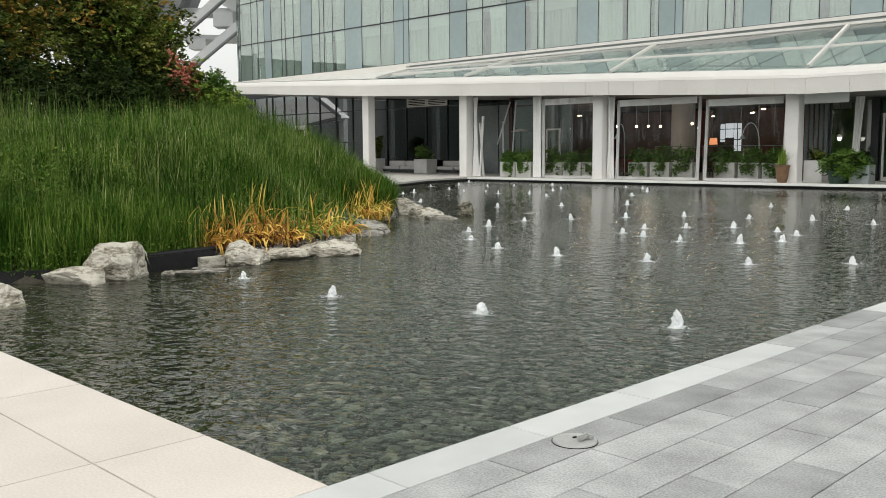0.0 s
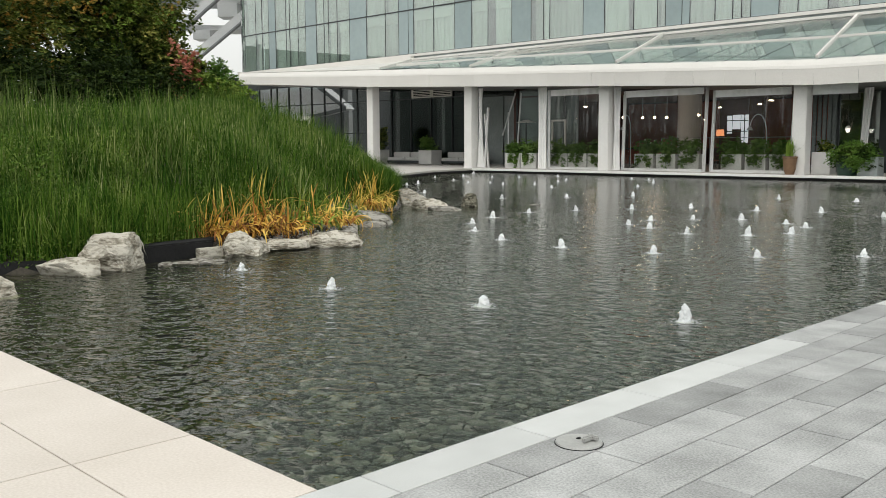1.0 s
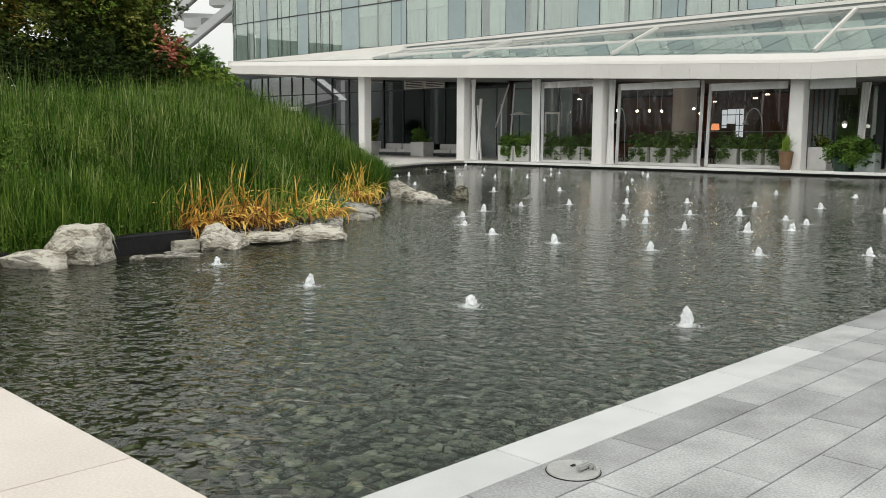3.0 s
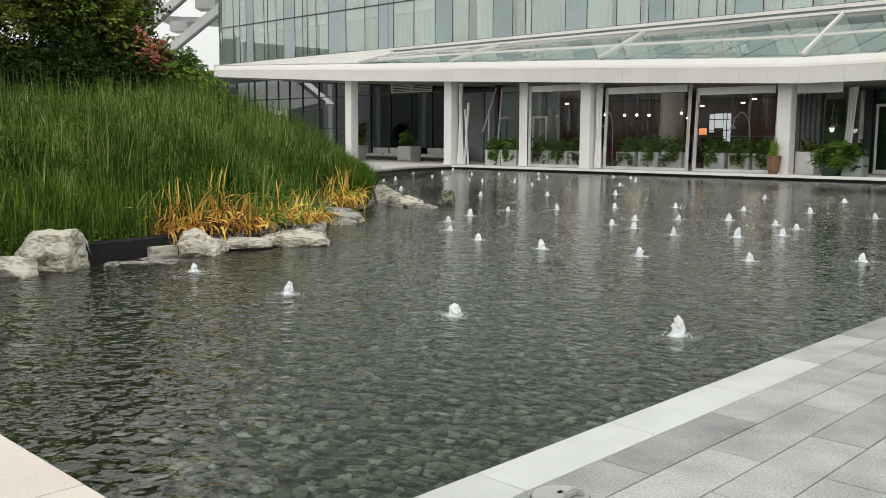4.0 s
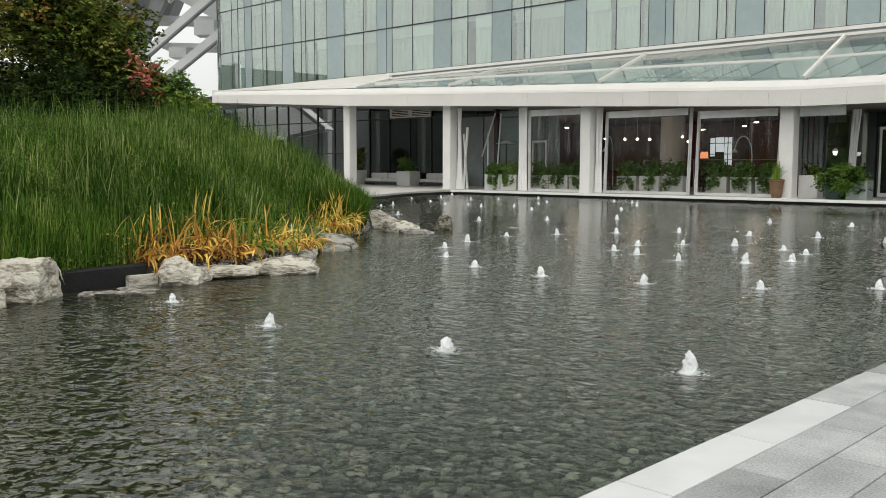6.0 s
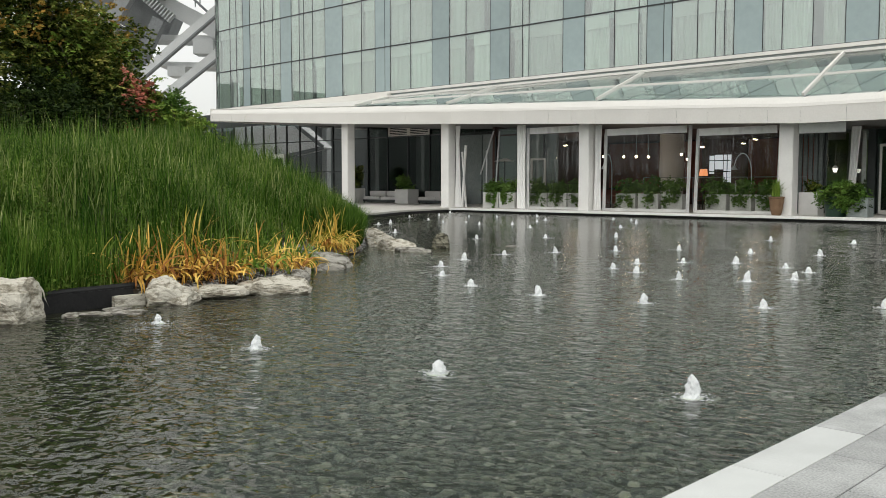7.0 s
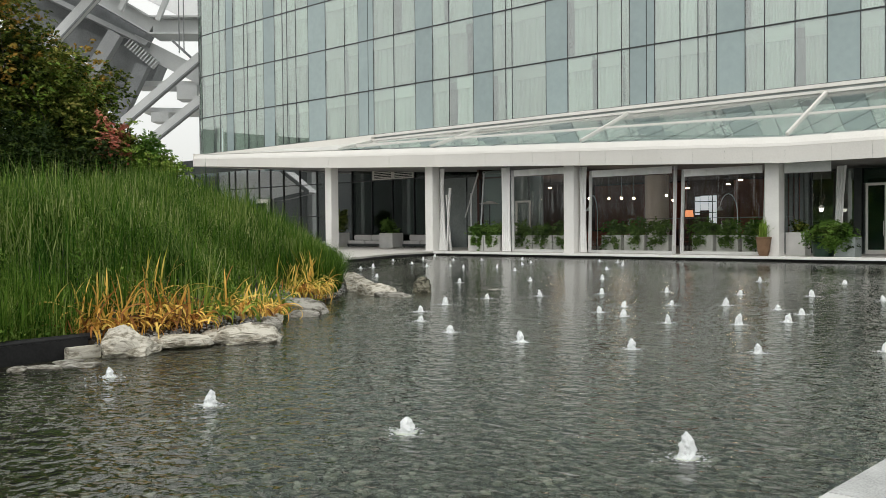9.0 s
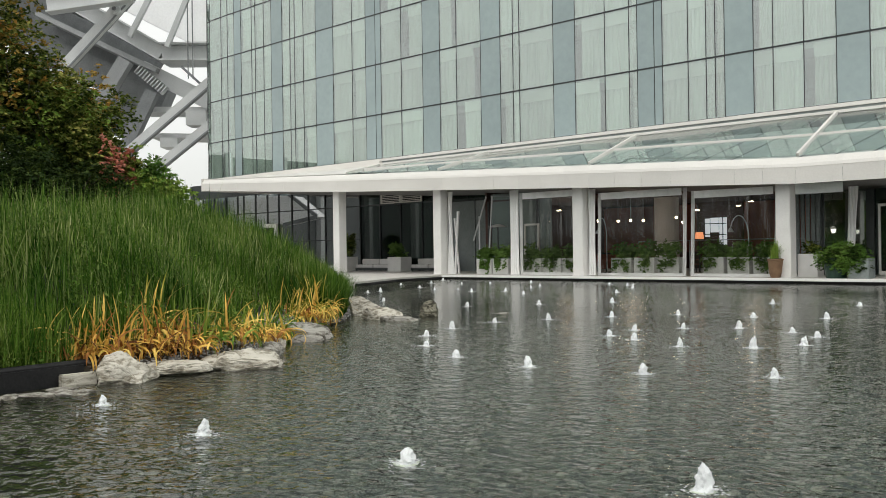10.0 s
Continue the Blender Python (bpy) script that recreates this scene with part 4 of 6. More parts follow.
def hang_sheets():
    clear_sheet(-31.0, -27.1, 1)
    clear_sheet(-25.75, -20.55, 2, 0.12)
    clear_sheet(-20.32, -15.9, 3, 0.12)
    top = along(LIP_BOTTOM, -35)
    d = thing("gathered_sheet", "gathered pale plastic sheet tied beside a column", "curtain", "gathered sheets")
    for x, w, lean, gather, drop, seed in ((-36.8, 0.34, 0.12, 0.72, 0.0, 2), (-36.5, 0.26, -0.22, 0.55, 0.0, 3), (-36.3, 0.14, 0.3, 0.35, 1.2, 4), (-36.0, 0.1, -0.35, 0.3, 1.6, 5)):
        fold_sheet(x, x + w, COLS + 0.06 + 0.05 * seed, DECK + 0.02, top - drop, M_CLOTH, d, "folds", 3, 0.07, lean, gather, seed)
    d = thing("gathered_sheet", "gathered pale plastic sheet tied beside a column", "curtain", "gathered sheets")
    fold_sheet(-31.7, -31.05, COLS + 0.12, DECK + 0.02, along(LIP_BOTTOM, -31.4) - 0.02, M_CLOTH, d, "folds", 4, 0.06, 0.0, 0.1, 4)
    d = thing("gathered_sheet", "gathered pale plastic sheet tied beside a column", "curtain", "gathered sheets")
    fold_sheet(-26.3, -25.8, COLS + 0.12, DECK + 0.02, along(LIP_BOTTOM, -26) - 0.02, M_CLOTH, d, "folds", 4, 0.07, 0.0, 0.25, 5)
    d = thing("gathered_sheet", "gathered pale sheet hanging by the glass door", "curtain", "gathered sheets")
    fold_sheet(-13.95, -13.5, 43.0, DECK + 0.02, 4.27, M_CLOTH, d, "folds", 3, 0.06, 0.2, 0.2, 6)
    # poles of the enclosure leaning inside the open bay
    for a, b in (((-36.1, 42, 2.2), (-35.0, 42, 4.9)), ((-35.6, 42, DECK + 0.02), (-35.6, 42, 3.7)), ((-35.1, 42.2, DECK + 0.02), (-34.7, 42.2, 4.9))):
        t = thing("enclosure_pole", "pale metal pole of the sheet enclosure", "pole", "enclosure poles")
        part("tube", rod(a, b, 0.05), M_STEEL, t)
        part("end_cap", rod(Vector(b), Vector(b) + (Vector(b) - Vector(a)).normalized() * 0.05, 0.058), M_FRAME, t)
    u = thing("parasol", "closed-top pale round terrace heater shade on a pole", "parasol")
    part("shade", rod((-34.95, 43, 3.02), (-34.95, 43, 3.2), 0.65, 0.12, 24), M_WHITE, u)
    part("pole", rod((-34.95, 43, DECK + 0.06), (-34.95, 43, 3.02), 0.04), M_FRAME, u)
    part("foot", rod((-34.95, 43, DECK + 0.005), (-34.95, 43, DECK + 0.06), 0.25, 0.25, 20), M_FRAME, u)


def inner_frame():
    g = thing("door_frame", "white painted door frame behind the clear sheet", "door frame")
    for x in (-33.15, -32.12):
        part("post", box(x - 0.05, 43.4, DECK + 0.006, x + 0.05, 43.5, 3.05), M_WHITE, g)
    part("head_rail", box(-33.2, 43.4, 3.055, -32.07, 43.5, 3.17), M_WHITE, g)
    for x, w in ((-29.2, 0.16), (-28.75, 0.07), (-28.35, 0.05)):
        p = thing("slim_post", "slim grey metal post of the glass front", "post", "slim posts behind the clear sheets")
        part("shaft", box(x - w, 43.6, DECK + 0.02, x + w, 43.7, 4.6), M_FRAME if w > 0.1 else M_STEEL, p)
        part("foot", box(x - w - 0.03, 43.57, DECK + 0.005, x + w + 0.03, 43.73, DECK + 0.02), M_FRAME, p)


def arc_lamp(x, y, h, reach):
    lamp = thing("arc_floor_lamp", "slim chrome arc floor lamp with a hanging shade", "floor lamp", "arc lamps in the restaurant")
    bm = bmesh.new()
    pts = [(x, y, DECK + 0.02), (x, y, h * 0.65)] + [(x - reach * (1 - math.cos(a)) / 2, y, h * 0.65 + h * 0.35 * math.sin(a)) for a in np.linspace(0.3, 2.7, 9)]
    for a, b in zip(pts[:-1], pts[1:]):
        rod(a, b, 0.025, bm=bm, seg=8)
    part("stem", bm, M_STEEL, lamp)
    part("shade", rod((pts[-1][0], y, pts[-1][2] - 0.2), pts[-1], 0.18, 0.05, 16), M_STEEL, lamp)
    part("foot", rod((x, y, DECK + 0.004), (x, y, DECK + 0.04), 0.2, 0.2, 20), M_STEEL, lamp)


def pendant(x, y, z, ceiling_z, r=0.08):
    p = thing("pendant_lamp", "small glowing globe pendant lamp on a thin cord", "pendant lamp", "pendant lamps in the restaurant")
    part("cord", rod((x, y, z + r), (x, y, ceiling_z), 0.012, seg=6), M_STEEL, p)
    bm = bmesh.new()
    bmesh.ops.create_uvsphere(bm, u_segments=14, v_segments=10, radius=r, matrix=Matrix.Translation((x, y, z)))
    part("globe", bm, M_LAMP, p, smooth=True)
    part("cap", rod((x, y, z + r * 0.85), (x, y, z + r * 1.3), 0.05), M_FRAME, p)


def dining_table(x, y):
    t = thing("dining_table", "small dark square restaurant table", "table", "tables in the restaurant")
    part("tabletop", box(x - 0.45, y - 0.45, 0.86, x + 0.45, y + 0.45, 0.9, 0.01), M_BRICKRED, t)
    part("stem", rod((x, y, DECK + 0.04), (x, y, 0.86), 0.04), M_FRAME, t)
    part("foot", rod((x, y, DECK + 0.005), (x, y, DECK + 0.04), 0.28, 0.28, 18), M_FRAME, t)


def dining_chair(x, y, turn):
    c = thing("dining_chair", "dark wooden restaurant chair", "chair", "chairs in the restaurant", at=(x, y, DECK + 0.004))
    c.rotation_euler[2] = turn
    part("seat", box(-0.22, -0.22, 0.44, 0.22, 0.22, 0.49, 0.01), M_BRICKRED, c)
    part("backrest", box(-0.22, 0.18, 0.62, 0.22, 0.22, 0.92, 0.01), M_BRICKRED, c)
    for dx in (-0.2, 0.16):
        part("leg", box(dx, -0.2, 0, dx + 0.04, -0.16, 0.438), M_FRAME, c)
        part("leg", box(dx, 0.18, 0, dx + 0.04, 0.219, 0.438), M_FRAME, c)
        part("back_post", box(dx, 0.185, 0.492, dx + 0.04, 0.215, 0.618), M_FRAME, c)


def build_restaurant():
    room = tagged(new("wall_restaurant"), "dark red-brown restaurant interior behind clear sheets", "room", kind="structure")
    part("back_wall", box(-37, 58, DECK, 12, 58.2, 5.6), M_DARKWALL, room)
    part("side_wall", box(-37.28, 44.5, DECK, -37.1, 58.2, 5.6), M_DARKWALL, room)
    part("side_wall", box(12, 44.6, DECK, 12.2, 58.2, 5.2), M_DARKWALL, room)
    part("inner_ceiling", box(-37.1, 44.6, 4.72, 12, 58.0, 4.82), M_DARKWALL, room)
    part("red_panel", box(-36.9, 57.6, 1.3, -29.4, 57.9, 4.6), M_BRICKRED, room)
    part("red_panel", box(-25.8, 57.6, 1.0, -8, 57.9, 4.6), M_BRICKRED, room)
    # frame of the folding glass wall between terrace and dining room
    for x in (-37.0, -33.0, -29.9, -17.0):
        part("mullion", box(x - 0.05, BACK - 0.05, DECK + 0.005, x + 0.05, BACK + 0.05, 4.7), M_FRAME, room)
    part("green_glass", box(-36.9, BACK + 0.06, DECK + 0.01, -32.1, BACK + 0.09, 5.2), M_ROOFGLASS, room)
    part("screen_wall", box(-36.9, BACK + 0.2, DECK + 0.01, -32.1, BACK + 0.3, 5.2), M_SCREEN, room)
    win = tagged(new("window_1"), "bright far window of the dining room", "window", kind="structure")
    for x0, x1, z0, z1 in ((-28.55, -28.2, 2.3, 3.55), (-28.14, -27.55, 2.6, 3.6), (-27.49, -26.95, 1.65, 3.6)):
        part("pane", box(x0, 57.42, z0, x1, 57.45, z1), M_DAYLIGHT, win)
    for z in (2.45, 3.2):
        part("glazing_bar", box(-28.55, 57.32, z - 0.03, -26.95, 57.355, z + 0.03), M_FRAME, win)
    part("glazing_bar", box(-27.24, 57.36, 1.65, -27.19, 57.4, 3.6), M_FRAME, win)
    col = thing("interior_column", "raw concrete column inside the dining room", "column")
    part("shaft", rod((-27.5, 50.5, DECK + 0.005), (-27.5, 50.5, 4.71), 0.75, 0.75, 28), M_COLUMN, col)
    for x, y, z in ((-28.77, 47, 3.25), (-27.89, 47, 3.25), (-27.03, 47, 3.22), (-24.84, 47, 3.32), (-24.76, 47.6, 3.05), (-30.22, 47, 3.3)):
        pendant(x, y, z, 4.72)
    for x, y, z in ((-33.2, 47, 4.05), (-19.86, 46, 3.95), (-22.0, 49, 3.9), (-26.2, 52, 3.9)):
        s = thing("ceiling_spot", "small bright ceiling spot lamp", "lamp", "spot lamps in the restaurant")
        part("head", rod((x, y, z), (x, y, z + 0.05), 0.12, 0.12, 16), M_LAMP, s)
        part("stem", rod((x, y, z + 0.08), (x, y, 4.72), 0.02), M_FRAME, s)
    for x, y in ((-27.9, 47.0), (-21.0, 48.5), (-33.2, 48.0)):
        bulb = new("restaurant_bulb", bpy.data.lights.new("restaurant_bulb", "POINT"))
        bulb.data.energy, bulb.data.color, bulb.data.shadow_soft_size = 26, (1.0, 0.78, 0.6), 0.6
        bulb.matrix_world = pose(x, y, 3.0)
    lamp = thing("table_lamp", "orange glowing drum lampshade on a stem", "lamp")
    part("shade", rod((-22.87, 46, 2.05), (-22.87, 46, 2.42), 0.24, 0.2, 20), M_ORANGE, lamp)
    part("stem", rod((-22.87, 46, DECK + 0.02), (-22.87, 46, 2.05), 0.03), M_FRAME, lamp)
    part("foot", rod((-22.87, 46, DECK + 0.004), (-22.87, 46, DECK + 0.02), 0.2, 0.2, 18), M_FRAME, lamp)
    arc_lamp(-18.6, 43, 3.15, 1.0)
    arc_lamp(-26.95, 43, 3.3, 0.6)
    for x, y in ((-29, 46), (-26, 46.5), (-23.5, 48), (-20.5, 47), (-18, 49), (-31.5, 47.5)):
        dining_table(x, y)
        dining_chair(x - 0.75, y, 1.57)
        dining_chair(x + 0.75, y, -1.57)
    rail = thing("guard_rail", "thin dark metal rail along the dining room", "rail")
    part("top_bar", rod((-25.5, 44.0, 1.95), (-16.2, 44.0, 1.95), 0.018, seg=8), M_STEEL_MID, rail)
    for x in (-25.5, -22.4, -19.3, -16.2):
        part("post", rod((x, 44.0, DECK + 0.005), (x, 44.0, 1.94), 0.02, seg=8), M_STEEL_MID, rail)
    bar_unit = thing("bar_counter", "long red-brown bar counter at the back", "counter")
    part("front", box(-36, 55, DECK + 0.005, -29.5, 55.6, 1.2), M_BRICKRED, bar_unit)
    part("top", box(-36.1, 54.85, 1.205, -29.4, 55.75, 1.27), M_FRAME, bar_unit)


def build_right_bay():
    """Glass front, door, planters and lantern past the last column of the row."""
    wall = tagged(new("wall_entrance_glass"), "dark entrance glass wall with black frames", "glass wall", kind="structure")
    for a, b in ((-15.5, -13.45), (-11.0, -9.0), (-9.0, -7.0), (-7.0, -5.0), (-5.0, -3.0), (-3.0, -1.0), (-1.0, 3.0)):
        part("pane", box(a + 0.05, BACK, DECK + 0.05, b - 0.05, BACK + 0.03, 4.2), M_BAYGLASS, wall)
        part("mullion", box(a - 0.05, BACK - 0.06, DECK + 0.005, a + 0.049, BACK + 0.08, 4.2), M_FRAME, wall)
    part("inner_wall", box(-16.8, BACK + 2.0, DECK + 0.005, 4.0, BACK + 2.1, 4.6), M_SCREEN, wall)
    part("post", box(-13.45, BACK - 0.15, DECK + 0.005, -13.1, BACK + 0.15, 4.2), M_FRAME, wall)
    for k in range(5):
        x = -16.85 + 0.26 * k
        part("ribbed_panel", box(x, BACK - 0.05, DECK + 0.005, x + 0.2, BACK + 0.05, 4.2, 0.02), M_SCREEN, wall)
    door = tagged(new("door_2"), "white-framed glazed entrance door, closed", "door", kind="structure")
    for x0, x1 in ((-12.95, -12.0), (-11.98, -11.03)):
        leaf = part("door_leaf", box(x0 + 0.1, BACK + 0.02, DECK + 0.2, x1 - 0.1, BACK + 0.04, 3.36), M_DARKGLASS, door)
        part("stile", box(x0, BACK - 0.03, DECK + 0.01, x0 + 0.1, BACK + 0.06, 3.48), M_WHITE, leaf)
        part("stile", box(x1 - 0.1, BACK - 0.03, DECK + 0.01, x1, BACK + 0.06, 3.48), M_WHITE, leaf)
        part("rail", box(x0 + 0.102, BACK - 0.03, 3.36, x1 - 0.102, BACK + 0.06, 3.48), M_WHITE, leaf)
        part("rail", box(x0 + 0.102, BACK - 0.03, DECK + 0.01, x1 - 0.102, BACK + 0.06, DECK + 0.2), M_WHITE, leaf)
        hx = -12.12 if x0 < -12.5 else -11.86
        part("door_handle", rod((hx, BACK - 0.1, 1.0), (hx, BACK - 0.1, 1.7), 0.02), M_STEEL, leaf)
    part("transom", box(-13.08, BACK - 0.03, 3.5, -11.02, BACK + 0.06, 4.2), M_DARKGLASS, wall)
    val = thing("sheet_valance", "pale grey cloth valance above the entrance bay", "curtain")
    fold_sheet(-15.1, -13.0, COLS + 0.1, 3.9, 4.4, M_VALANCE, val, "cloth", 4, 0.012, seed=3)
    part("hem_bar", rod((-15.1, COLS + 0.1, 3.89), (-13.0, COLS + 0.1, 3.89), 0.015), M_STEEL, val)
    planter_box(-15.2, 40.7, -14.3, 41.4, 1.2, "pale square planter beside the leafy bush")
    p = thing("potted_shrub", "dark low grass plant in a pale planter", "shrub")
    foliage(300, (-14.75, 41.05, 1.4), 0.5, 0.09, M_LEAF, "leaves", p, (0.9, 0.6, 0.5), 91)
    pot = thing("plant_pot", "large dark green round plant pot", "plant pot")
    part("body", rod((-13.2, 39.95, DECK + 0.005), (-13.2, 39.95, 0.95), 0.42, 0.55, 24), M_GREENPOT, pot)
    part("rim", rod((-13.2, 39.95, 0.95), (-13.2, 39.95, 1.03), 0.58, 0.58, 24), M_GREENPOT, pot)
    planter_box(-12.6, 39.6, -11.75, 40.4, 1.0, "dark grey square planter beside the green pot", mat=M_SCREEN)
    bush = thing("leafy_bush", "dense bright green leafy bush over two pots", "bush")
    foliage(38000, (-12.85, 39.72, 1.0), 1.3, 0.038, M_BUSH, "leaves", bush, (0.92, 0.5, 0.56), 78, 0.05, 150)
    # near-black inner leaves stand in for the shade inside the bush
    foliage(9000, (-12.85, 39.75, 0.95), 1.05, 0.05, M_SHADELEAF, "inner_leaves", bush, (1.15, 0.5, 0.6), 79, 0.05, 90)
    lantern = thing("wall_lantern", "small white glowing hanging lantern", "lantern")
    part("globe", rod((-14.45, 43, 2.14), (-14.45, 43, 2.32), 0.07, 0.12, 16), M_LAMPWHITE, lantern)
    part("cap", rod((-14.45, 43, 2.33), (-14.45, 43, 2.46), 0.16, 0.05, 16), M_WHITE, lantern)
    part("cord", rod((-14.45, 43, 2.46), (-14.45, 43, 4.3), 0.012, seg=6), M_FRAME, lantern)
    tp = thing("terracotta_pot", "tall brown terracotta pot by a column", "plant pot")
    bm = bmesh.new()
    prof = ((0.2, 0.005), (0.27, 0.25), (0.31, 0.6), (0.33, 0.78), (0.36, 0.8), (0.36, 0.86), (0.31, 0.86))
    for (r0, z0), (r1, z1) in zip(prof[:-1], prof[1:]):
        bmesh.ops.create_cone(bm, cap_ends=True, segments=24, radius1=r0, radius2=r1, depth=max(z1 - z0, 0.004), matrix=Matrix.Translation((-15.75, 39.6, DECK + (z0 + z1) / 2)))
    part("body", bm, M_TERRACOTTA, tp, smooth=False)
    part("soil", rod((-15.75, 39.6, DECK + 0.865), (-15.75, 39.6, DECK + 0.875), 0.28, 0.28, 20), M_EARTH, tp)
    pl = thing("pot_plant", "light green spiky plant in a terracotta pot", "plant")
    n = 90
    q = np.tile(np.array([-15.75, 39.6, DECK + 0.87]), (n, 1)) + np.concatenate([rng.normal(0, 0.07, (n, 2)), np.zeros((n, 1))], 1)
    v, fq = blades(q, rng.uniform(0.5, 1.0, n), np.full(n, 0.04), 0.3, 4, 0.35)
    o = new("leaves", arrays_mesh("leaves", v, fq, M_LIME))
    o.parent = pl


build_terrace()
build_tower()
build_canopy()
for x in (-46.9, -37.2, -26.7, -15.5, -4.5):
    build_column(x, along(LIP_BOTTOM, x) + 0.1)
build_lobby()
build_restaurant()
build_right_bay()
hang_sheets()
inner_frame()
furnish_terrace()


# ---------------------------------------------------------------- boulders
def boulder(name, label, at, size, turn, seed, mat, rough=0.34, group="boulders along the bank", lean=0, taper=0.0, peak=0.0, corners=22, square=0.62):
    """A broken rock: the hull of random points, its faces split and roughened."""
    r = random.Random(seed)
    bm = bmesh.new()
    for _ in range(corners):
        p = Vector((r.gauss(0, 1), r.gauss(0, 1), r.gauss(0, 0.9))).normalized()
        p = Vector([math.copysign(abs(c) ** square, c) for c in p])
        k = max(0.0, p.z)
        n = 1 - taper * k
        bm.verts.new((p.x * n * size[0] / 2 + peak * k * size[0], p.y * n * size[1] / 2, p.z * size[2] * 0.62))
    bmesh.ops.convex_hull(bm, input=bm.verts)
    bmesh.ops.delete(bm, geom=[v for v in bm.verts if not v.link_faces], context="VERTS")
    bmesh.ops.bevel(bm, geom=list(bm.edges), offset=min(size) * 0.03, segments=1, affect="EDGES")
    bmesh.ops.triangulate(bm, faces=bm.faces)
    for _ in range(2):
        bmesh.ops.subdivide_edges(bm, edges=bm.edges, cuts=1, use_grid_fill=True)
        bmesh.ops.triangulate(bm, faces=bm.faces)
    off = Vector((seed * 3.1, seed * 1.7, 0))
    s = max(size)
    for v in bm.verts:
        k = noise.noise(v.co * (3.5 / s) + off) * 0.5 + noise.noise(v.co * (9 / s) + off) * 0.45 + noise.noise(v.co * (22 / s) + off) * 0.2
        v.co += v.co.normalized() * k * rough * (min(size) * 0.35 + max(size) * 0.09)
    ob = part(name, bm, mat, None, label, smooth=False)
    ob.matrix_basis = pose(at[0], at[1], at[2], lean, 0, turn)
    return tagged(ob, label, "rock", group)


boulder("boulder", "large pale angular boulder at the waterline", (-9.06, 3.11, 0.12), (0.80, 0.78, 0.55), 40, 12, M_ROCK, rough=0.3, taper=0.08, corners=44, square=0.52)
boulder("boulder", "low pale boulder at the waterline", (-8.95, 2.5, -0.03), (0.95, 0.7, 0.30), 30, 5, M_ROCK)
boulder("boulder", "pale pointed boulder standing in the water", (-7.8, 1.1, -0.03), (0.55, 0.5, 0.36), 10, 8, M_ROCK, taper=0.6)
boulder("boulder", "pale pointed boulder beside the dark liner", (-9.1, 5.38, 0.02), (0.86, 0.66, 0.50), 50, 11, M_ROCK, rough=0.42, taper=0.75, peak=-0.16, corners=16)
boulder("boulder", "flat pale slab of rock at the waterline", (-9.35, 6.2, -0.01), (1.1, 0.8, 0.17), 55, 15, M_ROCK, rough=0.75, taper=0.05, corners=34, lean=-4, square=0.75)
boulder("boulder", "broad flat grey rock at the waterline", (-9.15, 7.15, 0.01), (1.25, 0.85, 0.24), 52, 18, M_ROCK, rough=0.75, taper=0.08, corners=36, lean=3, square=0.75)
boulder("boulder", "small grey rock among pebbles at the waterline", (-9.75, 8.0, -0.02), (0.5, 0.38, 0.2), 20, 61, M_ROCK_DARK, taper=0.4)
boulder("boulder", "small grey rock among pebbles at the waterline", (-10.3, 8.45, 0.0), (0.42, 0.34, 0.2), 70, 62, M_ROCK_DARK, taper=0.4)
boulder("boulder", "small pale rock among pebbles at the waterline", (-10.9, 9.0, -0.02), (0.46, 0.36, 0.18), 110, 63, M_ROCK, taper=0.4)
boulder("boulder", "brown-grey flat rock at the waterline", (-12.1, 10.35, 0.0), (1.35, 1.0, 0.34), 45, 20, M_ROCK_DARK, taper=0.35)
boulder("boulder", "small brown-grey rock at the waterline", (-11.45, 10.05, -0.06), (0.6, 0.45, 0.16), 45, 21, M_ROCK_DARK)
boulder("boulder", "leaning pale rock at the point of the bank", (-15.55, 15.1, 0.12), (1.0, 0.55, 0.66), 45, 23, M_ROCK, rough=0.2, lean=12, taper=0.85, peak=-0.4, corners=12)
boulder("boulder", "low pale rock at the point of the bank", (-14.3, 14.55, 0.03), (1.2, 0.6, 0.42), 45, 24, M_ROCK, rough=0.2, taper=0.8, peak=-0.3, corners=14)
boulder("boulder", "flat grey rock at the point of the bank", (-13.65, 14.4, -0.06), (1.0, 0.5, 0.2), 45, 25, M_ROCK_DARK, taper=0.5, peak=-0.15)
boulder("boulder", "round dark rock standing in the pond", (-14.15, 15.9, 0.03), (0.46, 0.46, 0.46), 45, 26, M_ROCK_WET, taper=0.3, corners=70)
boulder("boulder", "flat brown rock just out of the water", (-13.2, 17.6, -0.09), (0.55, 0.35, 0.08), 45, 27, M_ROCK_DARK, taper=0.5)


